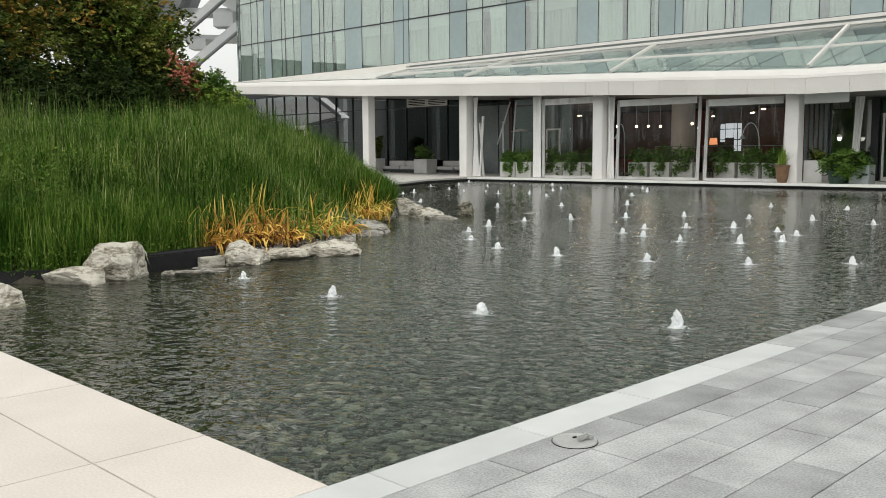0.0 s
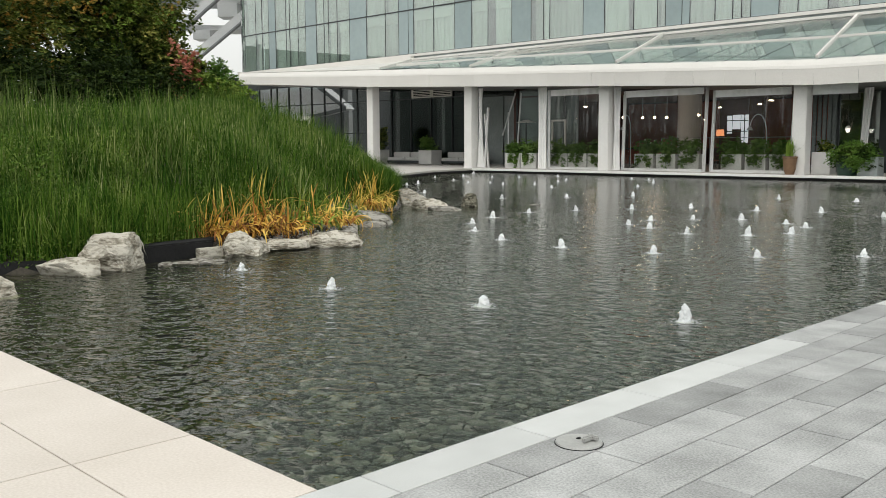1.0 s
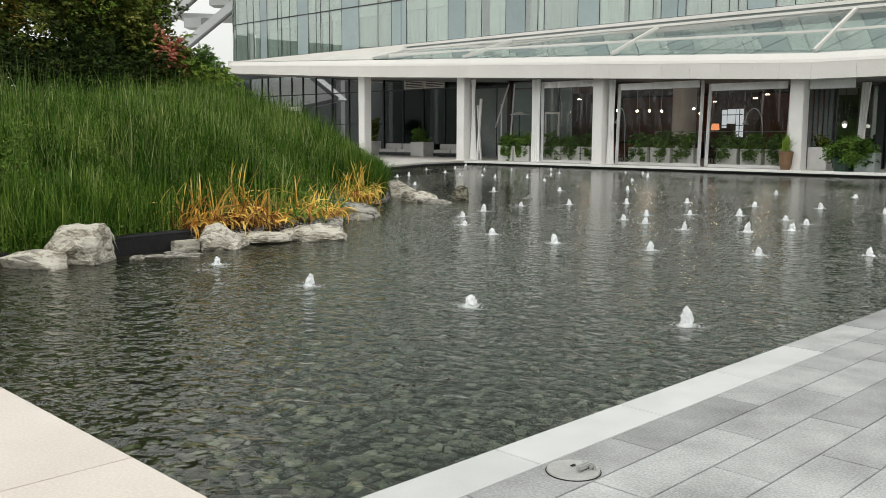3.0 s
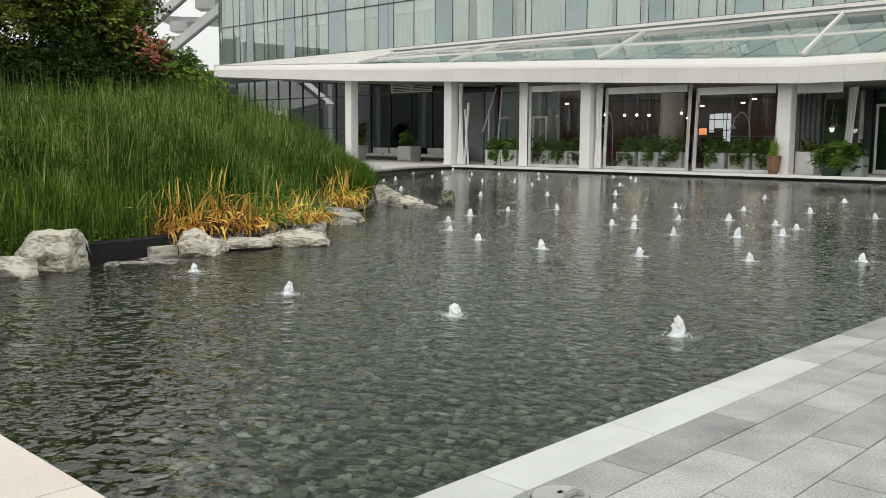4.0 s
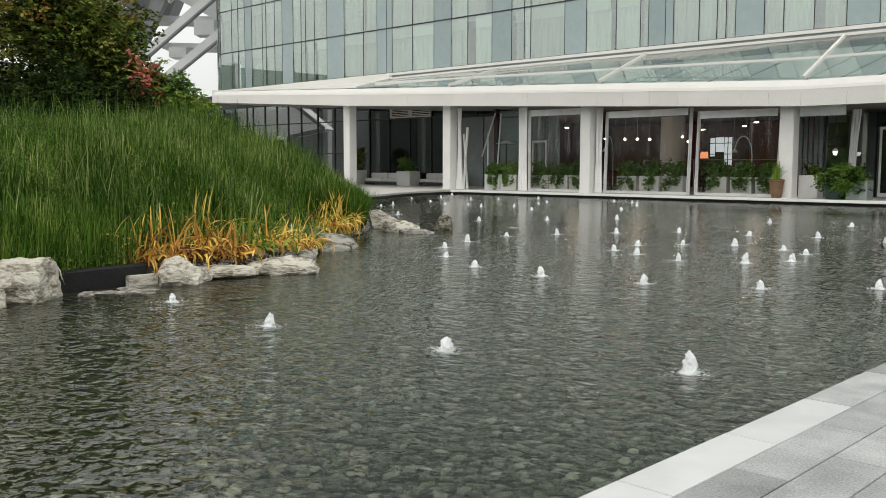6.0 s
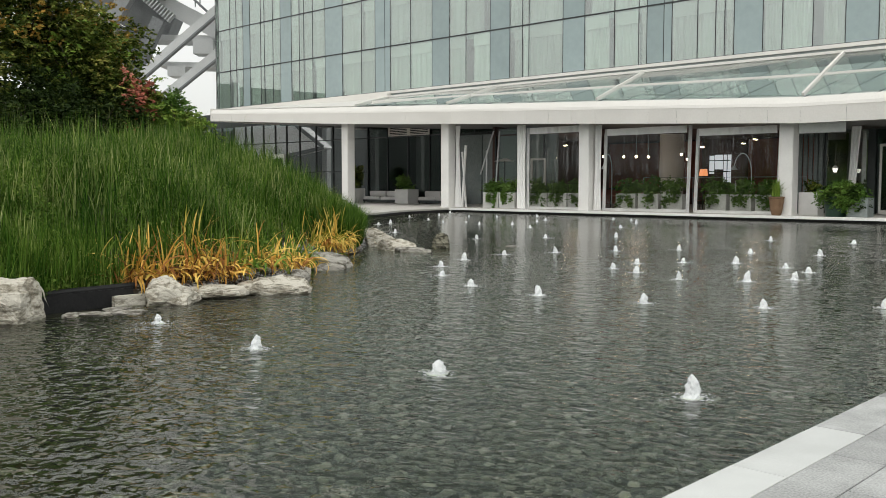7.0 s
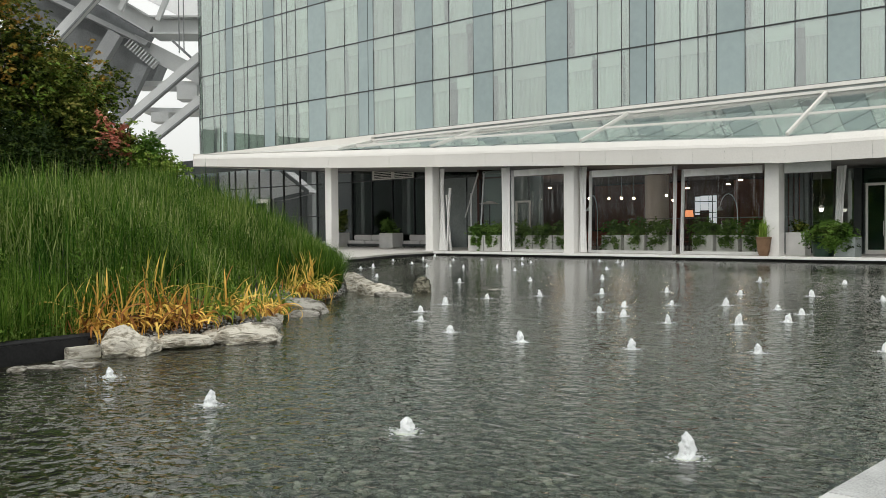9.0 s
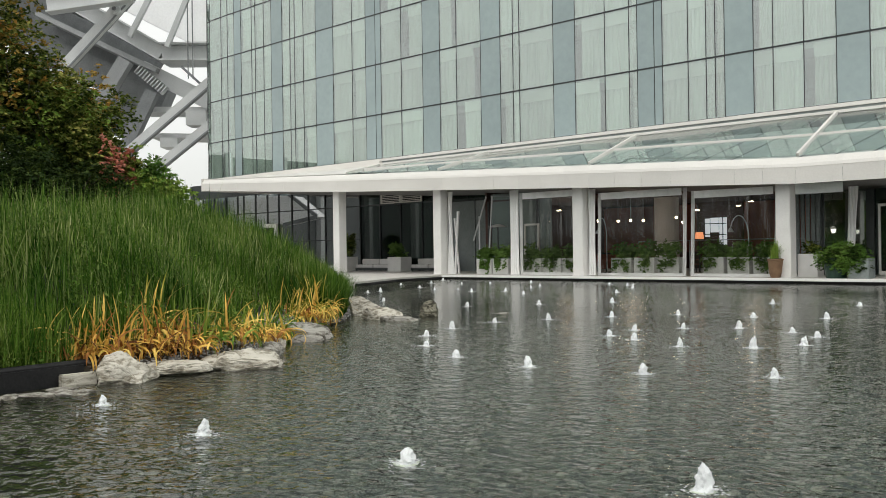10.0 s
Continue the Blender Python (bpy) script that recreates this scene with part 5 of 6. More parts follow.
# ---------------------------------------------------------------- far stadium steelwork
def build_stadium():
    st = thing("stadium_steelwork", "pale steel trusses and struts of a far stadium", "steel structure")
    n = Vector((-0.69, 0.72, 0))

    def off(p, d):
        return Vector(p) + n * d

    def beam(name, a, b, deep, high, mat, d=0.0):
        return part(name, bar(off(a, d), off(b, d), deep, high), mat, st)

    def girder(name, a, b, deep, high, mat, d=0.0):
        g = beam(name, a, b, deep * 0.5, high * 0.86, mat, d)
        up = Vector((0, 0, high * 0.5))
        part("flange", bar(off(a, d) + up, off(b, d) + up, deep, 0.16), mat, g)
        part("flange", bar(off(a, d) - up, off(b, d) - up, deep, 0.16), mat, g)
        return g

    def strut(name, a, b, deep, high, d):
        g = beam(name, a, b, deep, high, M_STEEL, d)
        drop = Vector((0, 0, high * 0.62))
        # dark strip below the strut imitates its shaded underside
        part("shadow_edge", bar(off(a, d) - drop, off(b, d) - drop, deep * 1.5, 0.16), M_STEEL_DARK, g)
        return g

    along_ = Vector((0.722, 0.692, 0))

    def at(u, z):
        return Vector((-85.0, 48.2, z)) + along_ * u

    strut("strut", at(-12.5, 17.15), at(-2.7, 27.6), 0.6, 1.1, -3)
    strut("strut", at(-3.2, 27.0), at(0.6, 31.6), 0.4, 0.6, -2.2)
    part("pin", rod(off(at(-3.6, 26.4), -4.0), off(at(-3.6, 26.4), -2.9), 0.5, 0.5, 24), M_STEEL, st)
    part("pin", rod(off(at(-3.6, 26.4), -4.2), off(at(-3.6, 26.4), -4.0), 0.2, 0.2, 16), M_STEEL_DARK, st)
    girder("chord", at(-9.5, 28.35), at(-0.6, 23.1), 4.0, 1.75, M_STEEL, 2.5)
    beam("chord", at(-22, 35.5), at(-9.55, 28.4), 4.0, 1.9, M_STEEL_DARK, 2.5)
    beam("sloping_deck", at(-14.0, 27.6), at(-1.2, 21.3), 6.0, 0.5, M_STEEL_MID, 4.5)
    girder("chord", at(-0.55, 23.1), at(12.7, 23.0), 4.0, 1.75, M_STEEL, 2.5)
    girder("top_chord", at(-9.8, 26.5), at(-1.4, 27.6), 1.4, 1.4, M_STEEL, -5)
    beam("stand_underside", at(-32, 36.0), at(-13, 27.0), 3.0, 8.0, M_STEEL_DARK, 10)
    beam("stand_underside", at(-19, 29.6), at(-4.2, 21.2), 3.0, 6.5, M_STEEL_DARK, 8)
    strut("brace", at(-3.5, 11.9), at(8, 21.5), 0.5, 0.9, -2)
    strut("brace", at(-1.5, 9.5), at(8, 17.0), 0.5, 0.9, -2)
    beam("hanger", (-87.5, 45.8, 24.5), (-85.4, 47.8, 30.0), 0.5, 0.5, M_STEEL)
    beam("hanger", (-84.7, 48.5, 23.4), (-82.5, 50.6, 30.5), 0.5, 0.5, M_STEEL)
    for p in ((-83.1, 50.0), (-82.75, 50.35)):
        part("cable", rod(off((*p, 20.0), 0), off((*p, 34.0), 0), 0.07, seg=6), M_STEEL_DARK, st)
    beam("diagonal", (-87.3, 46.0, 21.8), (-80.5, 52.6, 16.9), 0.8, 1.7, M_STEEL, 3)
    beam("tie", (-83.6, 49.5, 21.3), (-82.0, 51.1, 19.2), 0.2, 0.25, M_STEEL_DARK)
    beam("ledge", (-87.5, 45.8, 17.4), (-79.0, 54.1, 17.2), 4.0, 0.55, M_STEEL, 5)
    beam("ledge", (-87.0, 46.3, 14.7), (-79.0, 54.1, 14.4), 4.0, 0.5, M_STEEL, 6)
    beam("bearing_block", (-83.7, 49.4, 16.2), (-82.2, 50.9, 16.2), 2.5, 1.5, M_STEEL, 3)
    beam("bearing_block", (-85.7, 47.5, 13.6), (-84.4, 48.8, 13.6), 2.5, 1.0, M_STEEL, 3)
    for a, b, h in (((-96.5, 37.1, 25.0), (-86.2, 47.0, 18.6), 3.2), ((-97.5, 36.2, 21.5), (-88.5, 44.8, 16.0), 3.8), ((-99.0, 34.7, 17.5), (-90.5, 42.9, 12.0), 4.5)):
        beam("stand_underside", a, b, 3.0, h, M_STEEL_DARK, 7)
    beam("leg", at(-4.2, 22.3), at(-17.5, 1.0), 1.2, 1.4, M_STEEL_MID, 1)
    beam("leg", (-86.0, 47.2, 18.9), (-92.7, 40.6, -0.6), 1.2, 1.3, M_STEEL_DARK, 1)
    for k in range(11):
        t = k / 10
        p = Vector((-87.6, 45.7, 21.1)).lerp(Vector((-85.6, 47.6, 18.8)), t)
        part("rib", bar(off(p, 2), off(p + Vector((0.5, 0.48, 0.75)), 2), 0.9, 0.13), M_STEEL, st)
    # a ribbed stadium wall beside the plaza: out of view, added to fill reflections
    last = None
    for k in range(13):
        a = k / 12
        p = Vector((-112 + 26 * a * a, 26 - 110 * a, 0))
        if last is not None:
            part("reflected_wall", bar(last + Vector((0, 0, 7.5)), p + Vector((0, 0, 7.5)), 2.0, 16.2), M_BOWL, st)
            part("reflected_rib", bar(p + Vector((1.6, 0, -0.6)), p + Vector((1.6, 0, 16)), 0.8, 1.2, up=(1, 0, 0)), M_STEEL, st)
        last = p
    # a pale roof wing over the bowl, seen only in the lobby glass
    bm = bmesh.new()
    front = [bm.verts.new(p) for p in ((-95.3, 20.0, 6.55), (-99.4, 20.9, 9.5), (-112.0, 23.6, 10.2), (-112.0, 23.6, 4.9), (-100.7, 21.1, 5.7))]
    back = [bm.verts.new(v.co + Vector((-1.2, -3.0, 0.0))) for v in front]
    bm.faces.new(front)
    bm.faces.new(back[::-1])
    for k in range(5):
        bm.faces.new((front[k], back[k], back[(k + 1) % 5], front[(k + 1) % 5]))
    bmesh.ops.recalc_face_normals(bm, faces=bm.faces)
    wing = part("roof_wing", bm, M_MEMBRANE, st)
    part("wing_edge", bar((-95.0, 19.95, 6.5), (-100.7, 21.2, 5.6), 0.3, 0.45), M_STEEL_DARK, wing)
    part("wing_edge", bar((-95.0, 19.95, 6.6), (-99.5, 21.0, 9.6), 0.3, 0.45), M_STEEL_DARK, wing)
    # the pale roof skirt and base building behind
    part("roof_skirt", bar(off((-90, 43.3, 33.5), 8), off((-81, 52, 27.0), 8), 0.6, 7.0), M_MEMBRANE, st)


build_stadium()


# ---------------------------------------------------------------- trees and shrubs
def tree(x, y, top, crown_radius, leaf_n, leaf_size, mat, label, seed, squash=(1, 1, 1.1), name="tree", second=None, hollow=0.25, lumps=30):
    base = float(hill(np.array([x]), np.array([y]))[0])
    t = thing(name, label, "tree" if name == "tree" else "shrub", "trees on the bank" if name == "tree" else "shrubs on the bank")
    r = random.Random(seed)
    cz = top - crown_radius * squash[2]
    bm = bmesh.new()
    last = Vector((x, y, base - 0.1))
    rad = 0.05 + crown_radius * 0.035
    for k in range(4):
        nxt = Vector((x + r.uniform(-0.15, 0.15), y + r.uniform(-0.15, 0.15), base + (cz - base + 0.4) * (k + 1) / 4))
        rod(last, nxt, rad, rad * 0.8, 9, bm)
        rad *= 0.8
        last = nxt
    part("trunk", bm, M_BARK, t)
    for k in range(7):
        a = r.uniform(0, 6.283)
        start = Vector((x, y, base + (cz - base) * r.uniform(0.5, 1.0)))
        end = start + Vector((math.cos(a) * crown_radius * 0.7, math.sin(a) * crown_radius * 0.7, crown_radius * r.uniform(0.2, 0.8)))
        mid = start.lerp(end, 0.5) + Vector((0, 0, -0.12 * crown_radius))
        bm = rod(start, mid, rad * 0.7, rad * 0.45, 7)
        rod(mid, end, rad * 0.45, rad * 0.15, 7, bm)
        part("limb", bm, M_BARK, t)
    foliage(int(leaf_n * 1.25), (x, y, cz), crown_radius, leaf_size * 1.0, mat, "crown", t, squash, seed, hollow, lumps)
    if second:
        m2, n2, dz, rr = second
        foliage(int(n2 * 1.3), (x, y, cz + dz), rr, leaf_size * 1.0, m2, "crown", t, squash, seed + 50, hollow, lumps)
    return t


tree(-28.9, 9.0, 12.0, 3.4, 27000, 0.075, M_LEAF, "tall dark green tree with autumn tints", 31, (1, 1, 1.15), second=(M_AUTUMN, 9500, 1.2, 3.3), lumps=70)
tree(-32.5, 8.0, 10.5, 3.4, 12000, 0.09, M_SHADELEAF, "tree behind the others with shade in its leaf colour", 57, (1, 1, 1.2), lumps=60)
tree(-24.2, 3.8, 8.2, 2.7, 14000, 0.075, M_LEAF, "dark green leafy tree on the bank", 29, (1, 1, 1.15), second=(M_AUTUMN, 2500, 0.6, 2.4), lumps=50)
tree(-27.0, 10.9, 8.7, 2.1, 11000, 0.07, M_LEAF, "dark green leafy tree on the bank", 30, (1, 1, 1.2), second=(M_AUTUMN, 2500, 0.5, 2.0), lumps=44)
tree(-25.9, 12.0, 7.1, 2.1, 15000, 0.07, M_LEAF, "dark green leafy tree on the bank", 32, (1, 1, 1.1), second=(M_LIME, 3600, 0.4, 2.0), lumps=46)
tree(-27.4, 13.0, 7.6, 2.0, 9000, 0.07, M_LEAF, "dark green leafy tree on the bank", 37, (1, 1, 1.0), second=(M_AUTUMN, 1600, 0.5, 1.8), lumps=40)
tree(-24.6, 7.0, 8.6, 2.8, 16000, 0.075, M_LEAF, "dark green leafy tree on the bank", 33, (1, 1, 1.2), second=(M_AUTUMN, 3000, 0.8, 2.5), lumps=50)
tree(-24.1, 12.75, 5.3, 0.75, 1100, 0.06, M_REDLEAF, "small shrub with red autumn leaves", 34, (1, 1, 1.9), name="shrub", lumps=16)
tree(-23.8, 13.75, 4.6, 0.75, 2200, 0.06, M_BUSH, "small dark green shrub on the bank", 52, (1, 1, 1.2), name="shrub", lumps=18)
tree(-24.5, 13.2, 4.9, 0.9, 2200, 0.06, M_LEAF, "small dark green shrub on the bank", 35, (1, 1, 1.0), name="shrub", second=(M_LIME, 500, 0.1, 0.9), lumps=18)
tree(-24.0, 13.4, 4.3, 1.0, 3000, 0.06, M_LIME, "light green low shrub above the reeds", 36, (1.2, 1.2, 0.8), name="shrub", lumps=24)
tree(-23.6, 14.0, 4.0, 1.0, 2400, 0.06, M_LIME, "light green low shrub above the reeds", 38, (1.3, 1.3, 0.7), name="shrub", lumps=20)
tree(-23.3, 14.4, 3.45, 0.7, 2000, 0.06, M_LIME, "low green shrub at the end of the reeds", 51, (1.3, 1.3, 0.9), name="shrub", lumps=22)
tree(-23.9, 13.9, 3.75, 0.9, 2200, 0.06, M_LIME, "light green low shrub above the reeds", 47, (1.3, 1.3, 0.8), name="shrub", lumps=22)
# understorey shrubs: the shade beneath the crowns is in their leaf colour
tree(-24.6, 9.6, 4.9, 1.5, 7000, 0.07, M_SHADELEAF, "shrub under the trees with shade in its leaf colour", 48, (1.3, 1.3, 1.0), name="shrub", lumps=40)
tree(-22.6, 6.4, 4.7, 1.5, 7000, 0.07, M_SHADELEAF, "shrub under the trees with shade in its leaf colour", 49, (1.3, 1.3, 1.0), name="shrub", lumps=40)
tree(-24.2, 11.2, 4.8, 1.5, 6000, 0.065, M_SHADELEAF, "shrub under the trees with shade in its leaf colour", 39, (1.2, 1.2, 0.9), name="shrub", lumps=30)
tree(-23.2, 8.8, 4.8, 1.6, 6500, 0.065, M_SHADELEAF, "shrub under the trees with shade in its leaf colour", 40, (1.2, 1.2, 0.9), name="shrub", lumps=30)
tree(-26.6, 10.4, 5.2, 1.8, 6000, 0.07, M_SHADELEAF, "shrub under the trees with shade in its leaf colour", 45, (1.2, 1.2, 0.9), name="shrub", lumps=30)
tree(-27.0, 14.2, 5.0, 1.6, 5000, 0.07, M_SHADELEAF, "shrub under the trees with shade in its leaf colour", 46, (1.2, 1.2, 0.9), name="shrub", lumps=30)


# ---------------------------------------------------------------- reeds, weeds and iris
def scatter(n, x0, x1, y0, y1, least, most=1e9):
    x, y = rng.uniform(x0, x1, n), rng.uniform(y0, y1, n)
    d = shore_distance(x, y)
    keep = (d > least) & (d < most)
    return x[keep], y[keep], d[keep]


x, y, d = scatter(250000, -29, -8.8, 0.4, 22, 0.45, 11)
clump = np.array([noise.noise(Vector((a * 0.55, b * 0.55, 0))) for a, b in zip(x, y)])
stand = np.array([noise.noise(Vector((a * 2.2, b * 2.2, 5))) for a, b in zip(x, y)])
keep = stand > rng.uniform(-0.42, 0.44, len(x))
x, y, d, clump = x[keep], y[keep], d[keep], clump[keep]
shade = 1 - 0.5 * np.clip((d - 4.5) / 3, 0, 1) * np.clip((13 - y) / 3, 0, 1)      # shorter under the trees
h = np.clip(0.86 + 0.36 * clump + rng.normal(0, 0.3, len(x)), 0.2, 2.0) * np.clip(0.45 + d * 0.3, 0, 1.0) * shade
h = h + 0.28 * np.clip((y - 12) / 2, 0, 1) * np.clip((15.5 - y) / 2, 0, 1) * np.clip((d - 1.2) / 1.5, 0, 1)
pts = np.stack([x, y, hill(x, y)], -1)
v, q = blades(pts, h, rng.uniform(0.008, 0.026, len(x)), 0.13, 4, 0.22)
tagged(new("reed_bed", arrays_mesh("reed_bed", v, q, M_REED)), "dense tall green reeds covering the bank", "reeds", kind="stuff")

# reeds down to the water round the point and beside the big boulder
x, y, d = scatter(60000, -19, -13, 12.4, 17.0, 0.1, 1.6)
x2, y2, d2 = scatter(16000, -12, -9, 0.6, 4.9, 0.12, 0.9)
x, y = np.concatenate([x, x2]), np.concatenate([y, y2])
pts = np.stack([x, y, hill(x, y)], -1)
v, q = blades(pts, rng.uniform(0.35, 1.0, len(x)), rng.uniform(0.008, 0.022, len(x)), 0.2, 4, 0.25)
tagged(new("shore_reeds", arrays_mesh("shore_reeds", v, q, M_REED)), "green reeds standing close along the water", "reeds", kind="stuff")

# pale dry stalks among them
x, y, d = scatter(11000, -30, -8.8, 0.4, 22, 0.7, 11)
pts = np.stack([x, y, hill(x, y)], -1)
v, q = blades(pts, rng.uniform(0.7, 1.5, len(x)) * np.clip(0.5 + d * 0.3, 0, 1) * (1 - 0.3 * np.clip((d - 4.5) / 3, 0, 1) * np.clip((13 - y) / 3, 0, 1)), rng.uniform(0.012, 0.03, len(x)), 0.17, 4, 0.4)
tagged(new("dry_stalks", arrays_mesh("dry_stalks", v, q, M_STALK)), "pale dry stalks scattered among the reeds", "stalks", kind="stuff")

# short flowering tips at the top of the reeds
x, y, d = scatter(60000, -28, -9.0, 0.4, 21, 0.8, 9)
lift = np.clip(0.86 + 0.36 * np.array([noise.noise(Vector((a * 0.55, b * 0.55, 0))) for a, b in zip(x, y)]), 0.2, 2.0) * np.clip(0.45 + d * 0.3, 0, 1.0)
lift = lift * (1 - 0.5 * np.clip((d - 4.5) / 3, 0, 1) * np.clip((13 - y) / 3, 0, 1)) * rng.uniform(0.45, 1.0, len(x))
v, q = blades(np.stack([x, y, hill(x, y) + lift], -1), rng.uniform(0.08, 0.24, len(x)), rng.uniform(0.007, 0.017, len(x)), 0.3, 2, 0.3)
tagged(new("reed_tips", arrays_mesh("reed_tips", v, q, M_STALK)), "short pale flowering tips on the reeds", "reed tips", kind="stuff")

# slender rushes that stand above the rest before the dark trees
x, y, d = scatter(5200, -26, -9.5, 0.6, 15.5, 3.0, 8.5)
k = rng.random(len(x)) < np.clip((6.5 - y) / 2.5, 0.07, 1)
x, y, d = x[k], y[k], d[k]
pts = np.stack([x, y, hill(x, y)], -1)
v, q = blades(pts, rng.uniform(0.8, 1.6, len(x)) + 0.35 * np.clip((6 - y) / 3, 0, 1), rng.uniform(0.012, 0.022, len(x)), 0.07, 6, 0.12)
tagged(new("tall_rushes", arrays_mesh("tall_rushes", v, q, M_RUSH)), "slender pale green rushes standing above the reeds", "rushes", kind="stuff")

# small-leaved weeds low on the bank
x, y, d = scatter(190000, -16.5, -8.8, 0.4, 11, 0.06, 5.5)
k = (d > 0.35) | (y < 4.7)
x, y, d = x[k], y[k], d[k]
k = np.array([noise.noise(Vector((a * 0.9, b * 0.9, 9))) for a, b in zip(x, y)]) > -0.02
k &= (y < 5.4) | (rng.random(len(x)) < 0.32)
x, y, d = x[k], y[k], d[k]
n = len(x)
p = np.stack([x, y, hill(x, y) + rng.uniform(0.05, 1.0, n) ** 0.7 * 0.85 * np.clip(0.4 + 0.4 * d, 0, 1)], -1)
a, b = rng.normal(0, 1, (n, 3)), rng.normal(0, 1, (n, 3))
a /= np.linalg.norm(a, axis=1)[:, None]
b -= a * (a * b).sum(1)[:, None]
b /= np.linalg.norm(b, axis=1)[:, None]
z = rng.uniform(0.016, 0.038, n)[:, None]
v = np.stack([p - a * z, p + b * z * 0.5, p + a * z, p - b * z * 0.5], 1).reshape(-1, 3)
tagged(new("weeds", arrays_mesh("weeds", v, np.arange(4 * n).reshape(n, 4), M_WEED)), "small-leaved green weeds low among the reeds", "weeds", kind="stuff")


def fan(n, length, width, rise, droop, spread, segs=8):
    """Sword leaves fanning out from one crown and arching over."""
    az = rng.uniform(0, 2 * np.pi, n)
    go = np.stack([np.cos(az), np.sin(az), np.zeros(n)], -1)
    side = np.stack([-np.sin(az), np.cos(az), np.zeros(n)], -1)
    side = side * np.cos(0.5) + np.array([0, 0, 1]) * rng.normal(0, 0.35, n)[:, None]
    L = rng.uniform(0.5, 1.0, n) * length
    th0 = rng.uniform(*rise, n)
    dr = np.abs(rng.normal(0, droop * 0.8, n)) + droop * 0.3
    p = np.concatenate([rng.normal(0, spread, (n, 2)), np.zeros((n, 1))], 1)
    wd = rng.uniform(0.6, 1.2, n) * width
    rows = []
    for s_ in range(segs + 1):
        t = s_ / segs
        w = (wd * min(1.0, 0.55 + 1.5 * t) * (1 - t) ** 0.55 * 0.5 + 0.0008)[:, None]
        rows += [p - side * w, p + side * w]
        th = th0 - dr * (t + 0.5 / segs) ** 1.6 * 1.7
        p = p + (go * np.cos(th)[:, None] + np.array([0, 0, 1]) * np.sin(th)[:, None]) * (L / segs)[:, None]
    v = np.stack(rows, 1)
    k = 2 * (segs + 1)
    base = np.arange(n) * k
    f = np.concatenate([np.stack([base + 2 * a, base + 2 * a + 1, base + 2 * a + 3, base + 2 * a + 2], -1) for a in range(segs)])
    return v.reshape(-1, 3), f


def iris(x, y, n, tall, mat, label, spread=0.16):
    x += 0.12
    base = float(hill(np.array([x]), np.array([y]))[0])
    t = thing("iris_clump", label, "iris", "iris clumps along the water", at=(x, y, base))
    for name, share, rise, droop in (("upright_leaves", 0.1, (1.15, 1.6), 0.4), ("arching_leaves", 0.46, (0.45, 1.3), 1.8), ("drooping_leaves", 0.56, (0.15, 0.95), 2.3)):
        v, f = fan(int(n * share * 1.5), tall * (0.9 if share < 0.2 else 0.78), 0.05, rise, droop, spread)
        o = new(name, arrays_mesh("leaves", v, f, mat, True))
        o.parent = t


YELLOW = "clump of yellow and orange iris leaves at the waterline"
GREEN = "clump of green and yellow iris leaves at the waterline"
for x, y, n, tall, mat, label in ((-10.2, 4.55, 60, 0.85, M_IRISGREEN, GREEN), (-10.0, 5.05, 100, 0.95, M_IRIS, YELLOW), (-9.95, 5.55, 120, 0.95, M_IRIS, YELLOW), (-9.9, 6.05, 110, 0.85, M_IRIS, YELLOW),
                                  (-9.9, 6.55, 110, 0.8, M_IRIS, YELLOW), (-10.3, 6.3, 80, 1.1, M_IRIS, YELLOW), (-10.1, 7.1, 80, 0.8, M_IRISGREEN, GREEN), (-10.4, 7.6, 90, 0.9, M_IRIS, YELLOW), (-10.9, 8.1, 80, 0.9, M_IRISGREEN, GREEN), (-11.2, 8.6, 90, 0.95, M_IRIS, YELLOW),
                                  (-11.8, 9.3, 110, 0.9, M_IRIS, YELLOW), (-12.2, 9.7, 90, 1.0, M_IRISGREEN, GREEN), (-12.9, 10.7, 70, 0.9, M_IRISGREEN, GREEN), (-13.65, 11.35, 110, 1.0, M_IRIS, YELLOW), (-14.05, 12.0, 150, 1.2, M_IRIS, YELLOW), (-14.45, 12.55, 100, 1.0, M_IRIS, YELLOW)):
    iris(x, y, n, tall, mat, label)

# ---------------------------------------------------------------- liner, slabs and pebbles along the bank
liner = thing("pond_liner", "black rubber pond liner folded over the bank", "liner")
part("face", bar((-9.25, 3.55, 0.03), (-9.4, 4.95, 0.03), 0.06, 0.26), M_BLACK, liner)
part("fold", rod((-9.3, 3.5, 0.16), (-9.45, 5.0, 0.17), 0.06, 0.05, 10), M_BLACK, liner)
part("face", bar((-9.9, 1.35, 0.0), (-9.3, 2.3, 0.0), 0.06, 0.2), M_BLACK, liner)
block = tagged(part("concrete_block", box(-9.36, 4.62, -0.12, -9.23, 5.06, 0.07, 0.012), M_ROCK), "grey concrete block at the liner's end", "block")
for x, y, w, seed in ((-8.75, 4.1, 0.5, 41), (-8.6, 4.45, 0.55, 42), (-8.95, 4.5, 0.45, 43), (-8.85, 3.85, 0.35, 44)):
    boulder("flat_stone", "thin flat grey stone at the waterline", (x, y, -0.07), (w, w * 0.6, 0.06), seed * 40, seed, M_ROCK_DARK, 0.2, group="flat stones at the waterline")


